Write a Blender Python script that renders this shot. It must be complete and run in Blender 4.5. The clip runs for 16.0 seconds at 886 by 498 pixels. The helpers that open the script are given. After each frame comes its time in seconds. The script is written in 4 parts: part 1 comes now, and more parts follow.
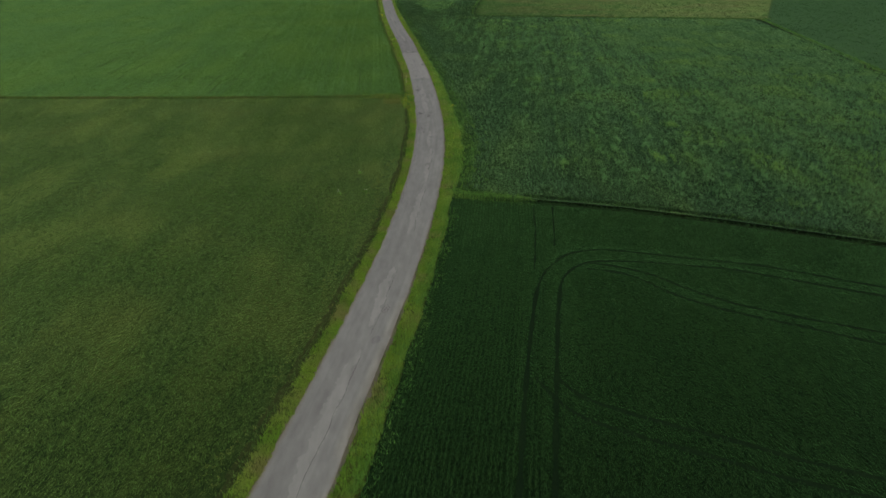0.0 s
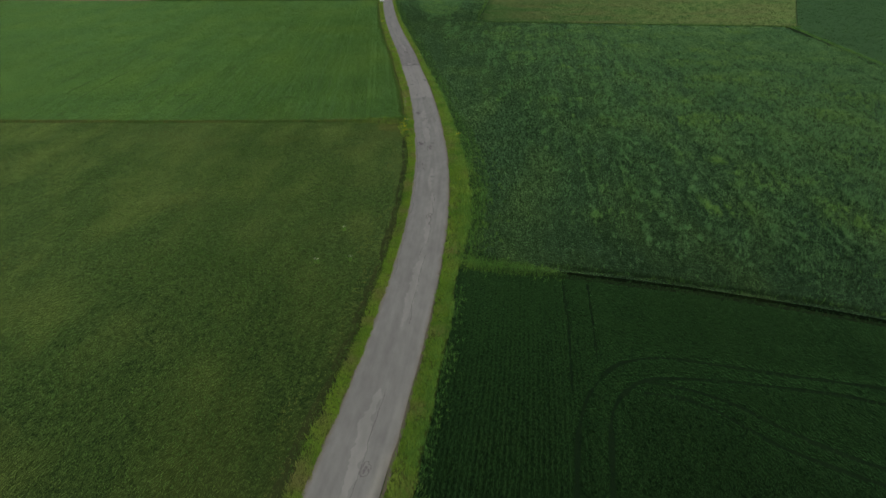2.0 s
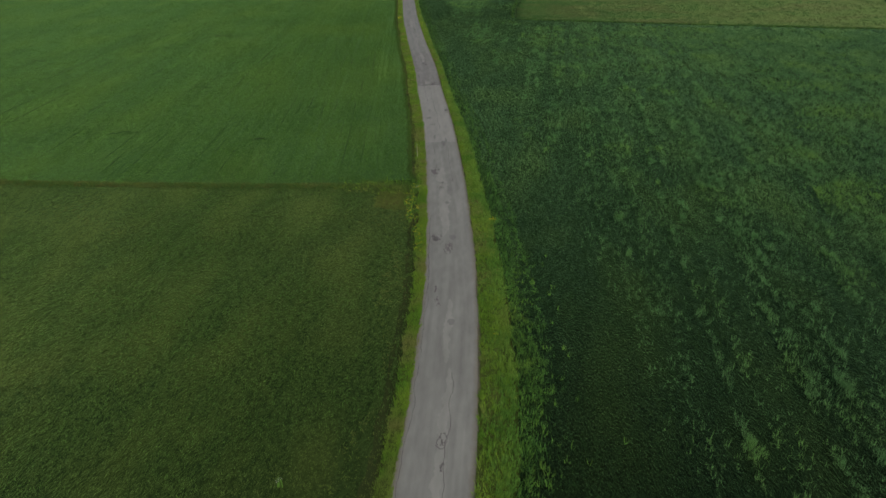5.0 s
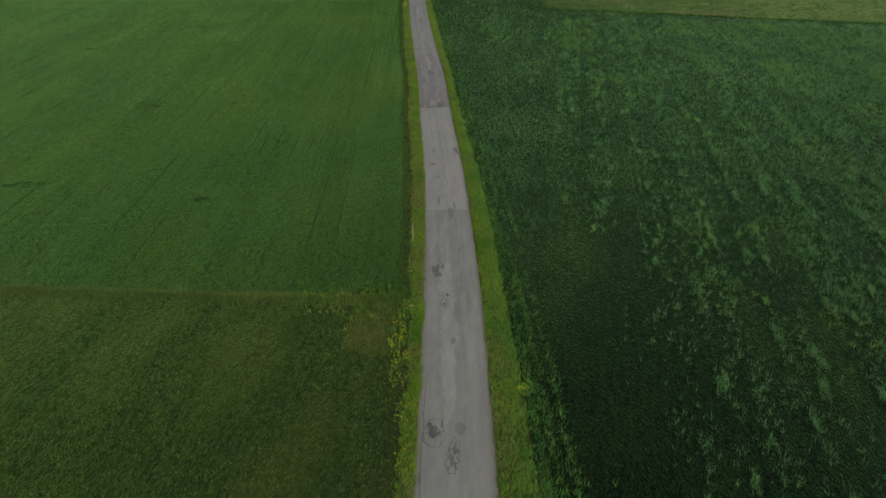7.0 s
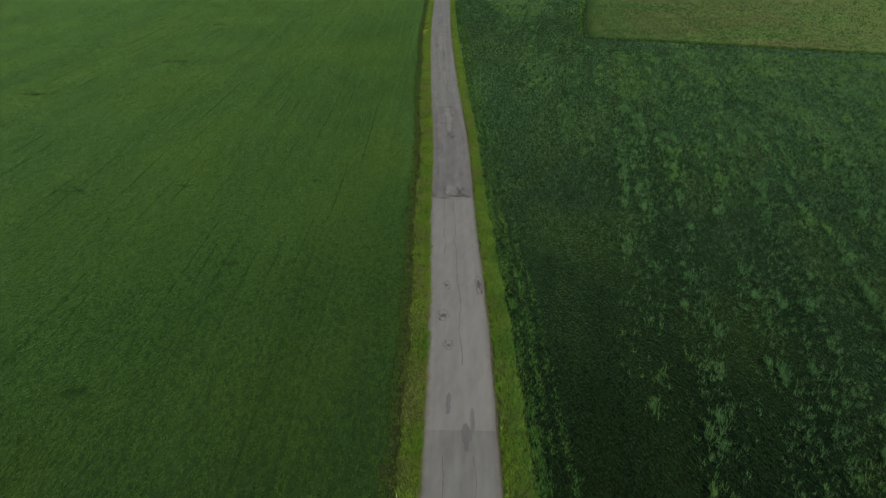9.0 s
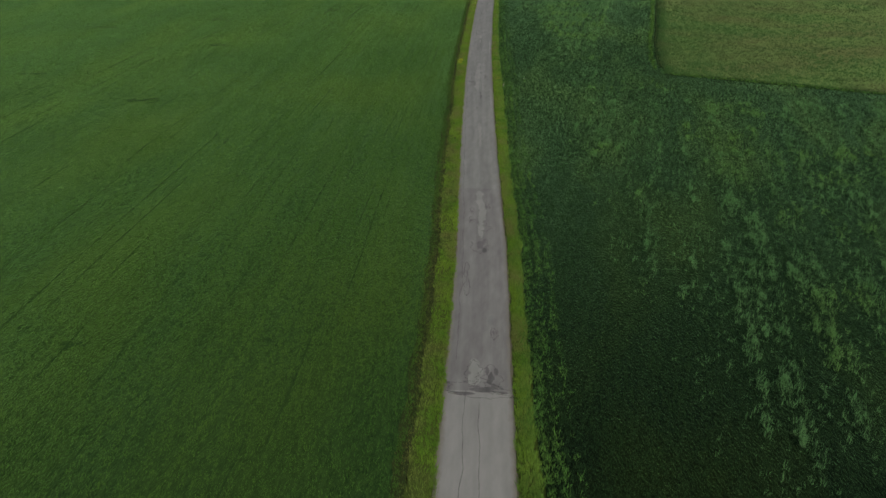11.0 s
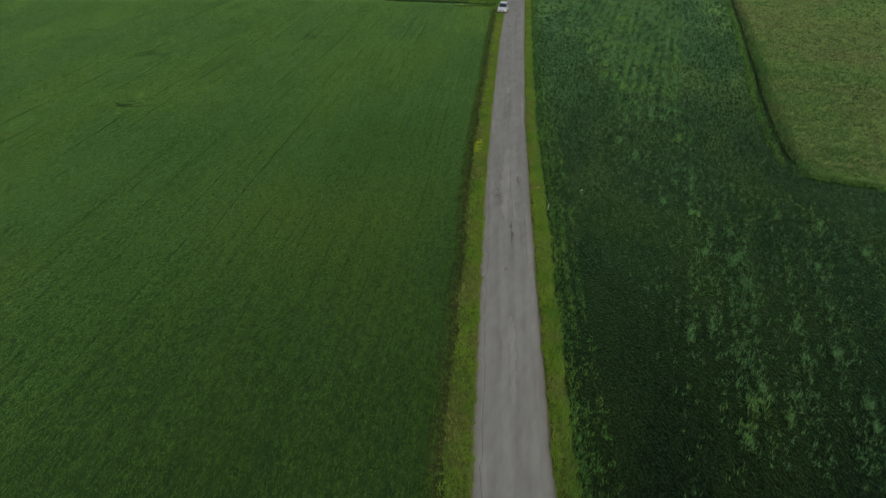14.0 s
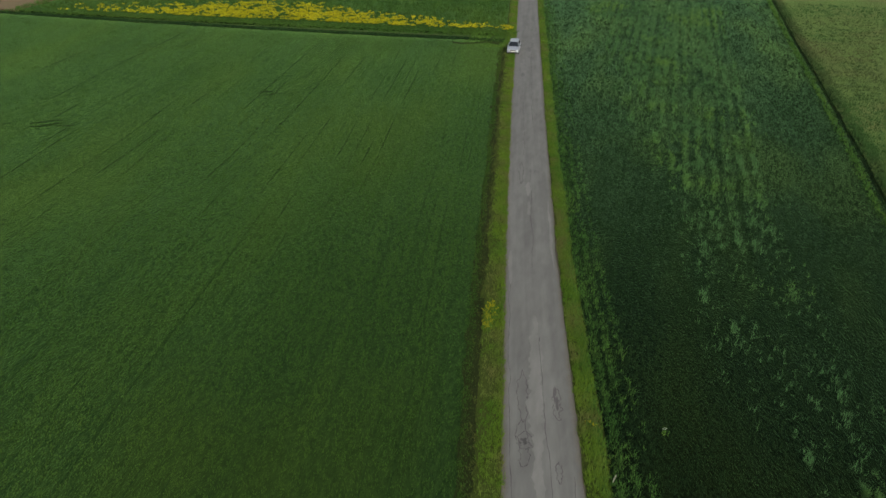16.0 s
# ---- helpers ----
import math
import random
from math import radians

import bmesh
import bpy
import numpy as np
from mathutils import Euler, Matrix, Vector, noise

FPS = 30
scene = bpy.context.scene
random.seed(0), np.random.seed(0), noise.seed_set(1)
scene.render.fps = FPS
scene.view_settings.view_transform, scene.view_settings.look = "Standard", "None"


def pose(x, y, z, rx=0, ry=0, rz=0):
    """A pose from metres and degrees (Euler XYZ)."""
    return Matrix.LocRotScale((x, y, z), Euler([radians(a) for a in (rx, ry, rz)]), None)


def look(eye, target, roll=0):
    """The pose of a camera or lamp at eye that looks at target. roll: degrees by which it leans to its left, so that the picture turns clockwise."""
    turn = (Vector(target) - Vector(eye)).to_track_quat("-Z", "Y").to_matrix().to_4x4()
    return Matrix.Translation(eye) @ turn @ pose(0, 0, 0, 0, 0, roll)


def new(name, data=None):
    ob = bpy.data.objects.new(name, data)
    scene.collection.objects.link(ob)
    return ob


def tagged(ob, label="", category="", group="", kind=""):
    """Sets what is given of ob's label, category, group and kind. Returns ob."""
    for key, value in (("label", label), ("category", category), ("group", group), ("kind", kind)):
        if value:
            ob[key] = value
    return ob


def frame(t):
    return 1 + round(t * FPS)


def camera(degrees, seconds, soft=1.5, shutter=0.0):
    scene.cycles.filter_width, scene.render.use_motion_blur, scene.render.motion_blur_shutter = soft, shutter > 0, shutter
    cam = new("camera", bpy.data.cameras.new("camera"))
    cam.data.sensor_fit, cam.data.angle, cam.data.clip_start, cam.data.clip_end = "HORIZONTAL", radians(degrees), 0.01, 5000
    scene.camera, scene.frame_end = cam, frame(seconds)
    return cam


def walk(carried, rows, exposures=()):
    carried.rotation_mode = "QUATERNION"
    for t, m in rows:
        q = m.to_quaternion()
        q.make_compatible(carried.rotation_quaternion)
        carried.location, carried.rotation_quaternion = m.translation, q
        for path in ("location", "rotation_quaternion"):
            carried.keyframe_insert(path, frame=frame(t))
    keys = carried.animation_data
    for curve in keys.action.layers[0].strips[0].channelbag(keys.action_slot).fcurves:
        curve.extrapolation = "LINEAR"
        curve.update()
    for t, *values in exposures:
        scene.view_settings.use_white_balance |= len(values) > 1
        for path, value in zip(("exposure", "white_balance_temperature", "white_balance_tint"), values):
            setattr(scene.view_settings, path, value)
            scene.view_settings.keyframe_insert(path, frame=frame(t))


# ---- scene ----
cam = camera(65.6, 16.0, soft=1.5, shutter=0.12)

PATH = [
    (0, (-0.379, -46.276, 26.706), (-0.32, -44.46, 25.87), -0.4),
    (0.5, (-0.29, -42.712, 26.818), (-0.231, -40.898, 25.979), -0.3),
    (1, (-0.213, -38.476, 26.868), (-0.152, -36.662, 26.028), -0.2),
    (1.5, (-0.021, -33.741, 26.725), (0.039, -31.926, 25.888), -0.3),
    (2, (0.147, -28.58, 26.68), (0.197, -26.764, 25.845), -0.3),
    (2.5, (0.379, -23.126, 26.625), (0.411, -21.308, 25.791), -0.3),
    (3, (0.524, -17.32, 26.481), (0.536, -15.502, 25.649), -0.3),
    (3.5, (0.739, -11.559, 26.518), (0.729, -9.739, 25.689), -0.3),
    (4, (0.959, -5.405, 26.553), (0.942, -3.586, 25.722), -0.4),
    (6.5, (0.935, 27.895, 27.606), (0.908, 29.653, 26.654), 0.3),
    (7, (0.974, 35.052, 27.792), (0.931, 36.811, 26.839), 0.3),
    (7.5, (1.023, 42.271, 27.905), (0.961, 44.029, 26.954), 0.2),
    (8, (1.102, 49.455, 28.052), (1.018, 51.212, 27.1), 0.1),
    (8.5, (1.131, 56.855, 28.131), (1.025, 58.611, 27.18), -0.1),
    (9, (1.019, 64.07, 27.988), (0.894, 65.827, 27.042), -0.0),
    (11.5, (-0.961, 101.639, 28.164), (-1.221, 103.369, 27.195), 0.4),
    (12, (-1.615, 109.275, 28.237), (-1.896, 110.995, 27.255), 0.4),
    (12.5, (-2.418, 116.728, 28.258), (-2.699, 118.441, 27.265), 0.4),
    (13, (-3.373, 124.171, 28.388), (-3.651, 125.877, 27.382), 0.4),
    (13.5, (-4.346, 131.545, 28.461), (-4.622, 133.251, 27.454), 0.4),
    (14, (-5.552, 139.098, 28.626), (-5.824, 140.804, 27.618), 0.5),
    (14.5, (-6.62, 146.643, 28.821), (-6.892, 148.348, 27.812), 0.4),
    (15, (-7.734, 154.229, 29.025), (-8.006, 155.933, 28.014), 0.3),
    (15.5, (-8.772, 162.141, 29.045), (-9.046, 163.845, 28.034), 0.2),
    (16, (-9.899, 169.902, 29.069), (-10.174, 171.605, 28.057), 0.3),
]
walk(cam, [(t, look(eye, target, roll)) for t, eye, target, roll in PATH],
     exposures=((0.0, 0.31, 6500, 5), (16.0, 0.31, 6500, 5)))

# ---- light: thick overcast, the sun a soft glow from the side ----
world = bpy.data.worlds.new("overcast_sky")
scene.world = world
world.use_nodes = True
wn = world.node_tree.nodes
sky = wn.new("ShaderNodeTexSky")
sky.sky_type = 'NISHITA'
sky.sun_disc = False
sky.sun_elevation = radians(39)
sky.sun_rotation = radians(152)
sky.dust_density = 6.0
sky.ozone_density = 1.0
wn["Background"].inputs["Strength"].default_value = 0.10
world.node_tree.links.new(sky.outputs["Color"], wn["Background"].inputs["Color"])

sun_data = bpy.data.lights.new("sun", 'SUN')
sun_data.energy = 1.5
sun_data.angle = radians(14)
sun_data.color = (1.0, 0.95, 0.88)
sun = new("sun", sun_data)
sun.matrix_world = look((45, -85, 78), (0, 0, 0))

# ---- small helpers ----
rng = np.random.default_rng(7)


def part(name, bm, material, parent, label="", smooth=False):
    me = bpy.data.meshes.new(name)
    bm.to_mesh(me)
    bm.free()
    if material:
        me.materials.append(material)
    if smooth:
        for p in me.polygons:
            p.use_smooth = True
    ob = new(name, me)
    if parent:
        ob.parent = parent
    return tagged(ob, label)


def mesh_from(name, verts, faces_flat, per_face, material, parent=None):
    """A mesh from a vertex array and equal-sided faces, quickly."""
    me = bpy.data.meshes.new(name)
    verts = np.asarray(verts, np.float32)
    faces_flat = np.asarray(faces_flat, np.int32)
    n = len(faces_flat) // per_face
    me.vertices.add(len(verts))
    me.vertices.foreach_set("co", verts.ravel())
    me.loops.add(len(faces_flat))
    me.loops.foreach_set("vertex_index", faces_flat)
    me.polygons.add(n)
    me.polygons.foreach_set("loop_start", np.arange(0, n * per_face, per_face, dtype=np.int32))
    me.polygons.foreach_set("loop_total", np.full(n, per_face, np.int32))
    me.update(calc_edges=True)
    me.materials.append(material)
    ob = new(name, me)
    if parent:
        ob.parent = parent
    return ob


def wobble(v, seed, step):
    """Smooth noise along one axis, about -1 to 1."""
    r = np.random.default_rng(seed)
    table = r.uniform(-1, 1, 4096)
    q = np.asarray(v, float) / step + 2000
    i = np.floor(q).astype(int)
    f = q - i
    f = f * f * (3 - 2 * f)
    return table[i % 4096] * (1 - f) + table[(i + 1) % 4096] * f


def patchy(x, y, seed, step):
    """Smooth noise over the plan, about 0 to 1."""
    r = np.random.default_rng(seed)
    table = r.uniform(0, 1, (512, 512))
    out = 0
    for k, a in ((1.0, 0.6), (2.3, 0.4)):
        u, v = np.asarray(x, float) / step * k + 256, np.asarray(y, float) / step * k + 256
        i, j = np.floor(u).astype(int), np.floor(v).astype(int)
        f, g = u - i, v - j
        f, g = f * f * (3 - 2 * f), g * g * (3 - 2 * g)
        i, j, i1, j1 = i % 512, j % 512, (i + 1) % 512, (j + 1) % 512
        out = out + a * ((table[i, j] * (1 - f) + table[i1, j] * f) * (1 - g) + (table[i, j1] * (1 - f) + table[i1, j1] * f) * g)
    return out


# ---- the plan: road line, edges and boundaries ----
ROAD = [(-140, -26), (-65, -15), (-19, -7.7), (-12.5, -6.6), (-2.9, -4.6), (9.6, -2.65), (25.4, -0.55), (45.3, 0.95), (57, 1.1),
        (65, 1.05), (80, 0.6), (102.8, -0.5), (110.6, -1.2), (127, -2.6), (141, -3.4), (151.7, -4.5), (167.3, -6.1), (201, -9.1),
        (219, -10.5), (254, -12.75), (297, -15.2), (328.7, -17.0), (700, -38)]
_ky = np.array([k[0] for k in ROAD], float)
_kx = np.array([k[1] for k in ROAD], float)
_dy = np.arange(-140, 700.5, 1.0)
_dx = np.interp(_dy, _ky, _kx)
for _ in range(3):
    _dx = np.convolve(np.pad(_dx, 6, mode="reflect", reflect_type="odd"), np.ones(13) / 13, "valid")
HALF = 2.16


def road_x(y):
    return np.interp(y, _dy, _dx)


def left_edge(y):
    w = np.interp(y, [-100, 40, 63, 78, 83, 111, 169, 300], [1.5, 1.2, 1.15, 1.3, 2.05, 2.2, 2.35, 2.5])
    return road_x(y) - HALF - w + 0.12 * wobble(y, 3, 3.0)


def right_edge(y):
    w = np.interp(y, [-100, 25, 31, 36, 47, 63, 99, 137, 200, 225, 254, 300], [1.55, 1.55, 2.2, 2.5, 2.4, 2.2, 1.6, 1.2, 1.5, 1.2, 1.25, 1.2])
    return road_x(y) + HALF + w + 0.12 * wobble(y, 4, 3.0)


def divide_y(x):
    return 78.4 + 0.00065 * (x + 5) ** 2 + 0.15 * wobble(x, 5, 4.0)


def end_y(x):
    return 290.5 + 0.0005 * (x + 20) ** 2


def ditch_y(x):
    return np.interp(x, [3, 6.1, 11.2, 20.7, 30.8, 42.6, 120, 300], [26.2, 25.0, 23.7, 20.7, 16.4, 10.5, -28, -115])


def hay_left(y):
    return np.interp(y, [200, 210, 218, 235, 245, 281, 300, 336, 420], [20, 20.2, 20.6, 22.4, 24, 28.8, 31.2, 36.2, 47.5])


def hay_front(x):
    return np.interp(x, [15, 20, 72, 115, 200], [209.5, 208.5, 196.5, 188.2, 172])


def hay_right(y):
    return 115 + (y - 188) * 0.5


def far_right(y):
    return 78 + 0.19 * (y - 10)


# ---- materials ----
def base_nodes(name):
    m = bpy.data.materials.new(name)
    m.use_nodes = True
    nt = m.node_tree
    return m, nt, nt.nodes["Principled BSDF"]


def noise_node(nt, scale, stretch=(1, 1, 1), turn=0.0, detail=3.0, coord="Object"):
    tc = nt.nodes.new("ShaderNodeTexCoord")
    tn = nt.nodes.new("ShaderNodeMapping")
    tn.inputs["Rotation"].default_value = (0, 0, turn)
    mp = nt.nodes.new("ShaderNodeMapping")
    mp.inputs["Scale"].default_value = stretch
    mp.inputs["Rotation"].default_value = (0.6, 0.5, 0.9)
    no = nt.nodes.new("ShaderNodeTexNoise")
    no.inputs["Scale"].default_value = scale
    no.inputs["Detail"].default_value = detail
    nt.links.new(tc.outputs[coord], tn.inputs["Vector"])
    nt.links.new(tn.outputs["Vector"], mp.inputs["Vector"])
    nt.links.new(mp.outputs["Vector"], no.inputs["Vector"])
    return no.outputs["Fac"]


def remap(nt, value, lo, hi, a=0.0, b=1.0):
    mr = nt.nodes.new("ShaderNodeMapRange")
    for key, v in (("From Min", lo), ("From Max", hi), ("To Min", a), ("To Max", b)):
        mr.inputs[key].default_value = v
    nt.links.new(value, mr.inputs["Value"])
    return mr.outputs["Result"]


def mixed(nt, fac, a, b, mode='MIX'):
    mx = nt.nodes.new("ShaderNodeMix")
    mx.data_type = 'RGBA'
    mx.blend_type = mode
    for socket, v in ((mx.inputs["Factor"], fac), (mx.inputs["A"], a), (mx.inputs["B"], b)):
        if isinstance(v, bpy.types.NodeSocket):
            nt.links.new(v, socket)
        elif isinstance(v, tuple):
            socket.default_value = (*v, 1)
        else:
            socket.default_value = v
    return mx.outputs["Result"]


def nap(nt, bsdf, color, weight, gleam=4.0):
    """The downy gloss that a crop shows when looked at flat."""
    tint = nt.nodes.new("ShaderNodeHueSaturation")
    tint.inputs["Saturation"].default_value = 0.95
    tint.inputs["Value"].default_value = gleam
    nt.links.new(color, tint.inputs["Color"])
    nt.links.new(tint.outputs["Color"], bsdf.inputs["Sheen Tint"])
    bsdf.inputs["Sheen Weight"].default_value = weight
    bsdf.inputs["Sheen Roughness"].default_value = 0.35


def tilted_up(nt, amount):
    """The surface's normal, drawn towards the zenith: soft light over a close stand of leaves."""
    geo = nt.nodes.new("ShaderNodeNewGeometry")
    mx = nt.nodes.new("ShaderNodeMix")
    mx.data_type = 'VECTOR'
    mx.inputs["Factor"].default_value = amount
    mx.inputs["B"].default_value = (0, 0, 1)
    nt.links.new(geo.outputs["Normal"], mx.inputs["A"])
    unit = nt.nodes.new("ShaderNodeVectorMath")
    unit.operation = 'NORMALIZE'
    nt.links.new(mx.outputs["Result"], unit.inputs[0])
    return unit.outputs["Vector"]


def leaf_material(name, dark, light, other, other_at=(0.5, 0.7), other_scale=0.05, row_turn=0.0, row_amount=0.5, vary=0.5,
                  sheer=0.30, rough=0.6, fuzz=1.0, gleam=4.0):
    """Foliage: two greens by patches and rows, a third tone in large patches, each blade a little different."""
    m, nt, bsdf = base_nodes(name)
    rows = remap(nt, noise_node(nt, 1.0, (1.6, 0.03, 0.0), row_turn, 2.0), 0.35, 0.65)
    mid = remap(nt, noise_node(nt, 0.25, turn=0.7, detail=4.0), 0.35, 0.65)
    wide = remap(nt, noise_node(nt, 1.0, (0.30, 0.006, 0.0), row_turn, 3.0), 0.38, 0.62)
    fac = mixed(nt, row_amount, mid, mixed(nt, 0.5, rows, wide))
    col = mixed(nt, fac, dark, light)
    col = mixed(nt, remap(nt, noise_node(nt, other_scale, detail=5.0), *other_at), col, other)
    geo = nt.nodes.new("ShaderNodeNewGeometry")
    hsv = nt.nodes.new("ShaderNodeHueSaturation")
    nt.links.new(remap(nt, geo.outputs["Random Per Island"], 0, 1, 1 - vary, 1 + vary), hsv.inputs["Value"])
    nt.links.new(col, hsv.inputs["Color"])
    nt.links.new(hsv.outputs["Color"], bsdf.inputs["Base Color"])
    bsdf.inputs["Roughness"].default_value = rough
    bsdf.inputs["Specular IOR Level"].default_value = 0.08
    nap(nt, bsdf, hsv.outputs["Color"], fuzz, gleam)
    nt.links.new(tilted_up(nt, 0.6), bsdf.inputs["Normal"])
    tr = nt.nodes.new("ShaderNodeBsdfTranslucent")
    nt.links.new(hsv.outputs["Color"], tr.inputs["Color"])
    ms = nt.nodes.new("ShaderNodeMixShader")
    ms.inputs["Fac"].default_value = sheer
    nt.links.new(bsdf.outputs[0], ms.inputs[1])
    nt.links.new(tr.outputs[0], ms.inputs[2])
    nt.links.new(ms.outputs[0], nt.nodes["Material Output"].inputs["Surface"])
    return m


def soil_material(name, dark, light, scale=0.6, bump=0.6, row_turn=0.0, fuzz=0.0, gleam=5.0, other=None, other_scale=0.1):
    """Ground with fine growth: two tones at three scales and a rough relief. With fuzz, leaf-scale tones stand for the
    shade between leaves.
    """
    m, nt, bsdf = base_nodes(name)
    big = remap(nt, noise_node(nt, scale * 0.1, detail=5.0), 0.35, 0.65)
    fine = remap(nt, noise_node(nt, scale * 5, detail=6.0), 0.3, 0.7)
    rows = remap(nt, noise_node(nt, 1.0, (1.6, 0.03, 0.0), row_turn, 2.0), 0.35, 0.65)
    wide = remap(nt, noise_node(nt, 1.0, (0.30, 0.006, 0.0), row_turn, 3.0), 0.38, 0.62)
    fac = mixed(nt, 0.45, mixed(nt, 0.6, big, mixed(nt, 0.5, rows, wide)), fine)
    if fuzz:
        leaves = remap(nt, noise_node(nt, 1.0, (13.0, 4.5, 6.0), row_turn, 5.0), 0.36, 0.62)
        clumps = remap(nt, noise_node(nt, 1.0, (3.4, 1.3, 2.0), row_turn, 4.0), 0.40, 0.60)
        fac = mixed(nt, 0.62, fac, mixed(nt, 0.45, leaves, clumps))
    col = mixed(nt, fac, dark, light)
    if other:
        patch = remap(nt, noise_node(nt, 1.0, (1.7 * other_scale, 0.6 * other_scale, 0.0), row_turn, 5.0), 0.46, 0.66, 0.0, 0.75)
        col = mixed(nt, patch, col, mixed(nt, fac, tuple(0.4 * c for c in other), other))
    nt.links.new(col, bsdf.inputs["Base Color"])
    if fuzz:
        nap(nt, bsdf, col, fuzz, gleam)
    bsdf.inputs["Roughness"].default_value = 0.9
    bsdf.inputs["Specular IOR Level"].default_value = 0.04
    bp = nt.nodes.new("ShaderNodeBump")
    bp.inputs["Strength"].default_value = bump
    bp.inputs["Distance"].default_value = 0.15
    relief = noise_node(nt, scale * 8, (1.8, 0.8, 1.0) if fuzz else (1, 1, 1), row_turn, 5.0)
    nt.links.new(relief, bp.inputs["Height"])
    nt.links.new(bp.outputs["Normal"], bsdf.inputs["Normal"])
    return m


def asphalt_material(name, tone, tint=(1.0, 0.97, 0.95), streak=0.45, mottling=0.28, edges=False):
    """Worn asphalt: aggregate grain, long wheel streaks and blotches."""
    m, nt, bsdf = base_nodes(name)
    grain = noise_node(nt, 9.0, turn=0.6, detail=6.0)
    blotch = mixed(nt, 0.5, noise_node(nt, 0.7, (1.0, 0.32, 1.0), 0.06, 5.0), noise_node(nt, 2.2, (1.0, 0.3, 1.0), 0.06, 5.0))
    lanes = noise_node(nt, 1.0, (1.5, 0.05, 0.0), 0.0, 3.0, coord="UV")
    v = mixed(nt, streak, remap(nt, blotch, 0.36, 0.64), remap(nt, lanes, 0.38, 0.62))
    v = mixed(nt, 0.25, v, grain)
    lo = tuple(tone * (1 - mottling) * c for c in tint)
    hi = tuple(tone * (1 + mottling) * c for c in tint)
    col = mixed(nt, v, lo, hi)
    if edges:
        tc = nt.nodes.new("ShaderNodeTexCoord")
        xyz = nt.nodes.new("ShaderNodeSeparateXYZ")
        nt.links.new(tc.outputs["UV"], xyz.inputs[0])
        across = nt.nodes.new("ShaderNodeMath")
        across.operation = 'ABSOLUTE'
        nt.links.new(xyz.outputs["X"], across.inputs[0])
        ragged = nt.nodes.new("ShaderNodeMath")
        ragged.operation = 'MULTIPLY_ADD'
        ragged.inputs[1].default_value = 0.5
        nt.links.new(noise_node(nt, 1.6, detail=5.0), ragged.inputs[0])
        nt.links.new(across.outputs[0], ragged.inputs[2])
        col = mixed(nt, remap(nt, ragged.outputs[0], 2.05, 2.38), col, mixed(nt, grain, (0.095, 0.088, 0.072), (0.150, 0.138, 0.115)))
    nt.links.new(col, bsdf.inputs["Base Color"])
    bsdf.inputs["Roughness"].default_value = 0.82
    bsdf.inputs["Specular IOR Level"].default_value = 0.3
    bp = nt.nodes.new("ShaderNodeBump")
    bp.inputs["Strength"].default_value = 0.12
    bp.inputs["Distance"].default_value = 0.01
    nt.links.new(grain, bp.inputs["Height"])
    nt.links.new(bp.outputs["Normal"], bsdf.inputs["Normal"])
    return m


def plain_material(name, color, rough=0.5, metal=0.0, vary=0.12, scale=8.0, spec=0.5):
    m, nt, bsdf = base_nodes(name)
    lo = tuple(c * (1 - vary) for c in color)
    hi = tuple(min(1.0, c * (1 + vary)) for c in color)
    nt.links.new(mixed(nt, noise_node(nt, scale, detail=4.0), lo, hi), bsdf.inputs["Base Color"])
    bsdf.inputs["Roughness"].default_value = rough
    bsdf.inputs["Metallic"].default_value = metal
    bsdf.inputs["Specular IOR Level"].default_value = spec
    return m


ROWS_LEFT, ROWS_RIGHT = radians(-3.3), radians(8.5)
M_BARLEY = leaf_material("barley_leaf", (0.0365, 0.0923, 0.0160), (0.0628, 0.1343, 0.0227), (0.0678, 0.1242, 0.0194), (0.5, 0.75), 0.03, ROWS_LEFT, 0.75, vary=0.10, gleam=5.0)
M_MEADOW = leaf_material("meadow_leaf", (0.0355, 0.0796, 0.0172), (0.0637, 0.1127, 0.0245), (0.0845, 0.1005, 0.0282), (0.51, 0.70), 0.06, radians(2.3), 0.45, vary=0.5, gleam=4.5)
M_WHEAT = leaf_material("wheat_leaf", (0.0125, 0.0387, 0.0103), (0.0212, 0.0551, 0.0142), (0.0201, 0.0528, 0.0131), (0.5, 0.75), 0.05, radians(9), 0.5, vary=0.25, gleam=5.0)
M_BEANS = leaf_material("bean_leaf", (0.0103, 0.0296, 0.0087), (0.0190, 0.0449, 0.0138), (0.0240, 0.0524, 0.0147), (0.55, 0.75), 0.05, ROWS_RIGHT, 0.6, vary=0.12, gleam=14.5)
M_WEED = leaf_material("tall_weed_leaf", (0.0685, 0.1596, 0.0563), (0.1053, 0.2176, 0.0789), (0.1123, 0.2264, 0.0510), (0.5, 0.65), 0.10, ROWS_RIGHT, 0.4, vary=0.2, gleam=8.0)
M_SIDE = leaf_material("side_crop_leaf", (0.0331, 0.0864, 0.0302), (0.0504, 0.1152, 0.0389), (0.0540, 0.1188, 0.0360), (0.5, 0.75), 0.03, radians(-11), 0.6, vary=0.15, fuzz=0.35)
M_DRY = leaf_material("short_dry_grass_blade", (0.066, 0.100, 0.020), (0.110, 0.145, 0.028), (0.115, 0.120, 0.036), (0.45, 0.65), 0.3, 0.0, 0.2, vary=0.25)
M_VERGE = leaf_material("verge_grass_blade", (0.074, 0.166, 0.018), (0.150, 0.246, 0.026), (0.148, 0.164, 0.050), (0.46, 0.68), 0.35, 0.0, 0.2, vary=0.32)
M_LUSH = leaf_material("lush_grass_blade", (0.068, 0.160, 0.026), (0.115, 0.222, 0.036), (0.130, 0.222, 0.034), (0.5, 0.7), 0.2, 0.0, 0.2)
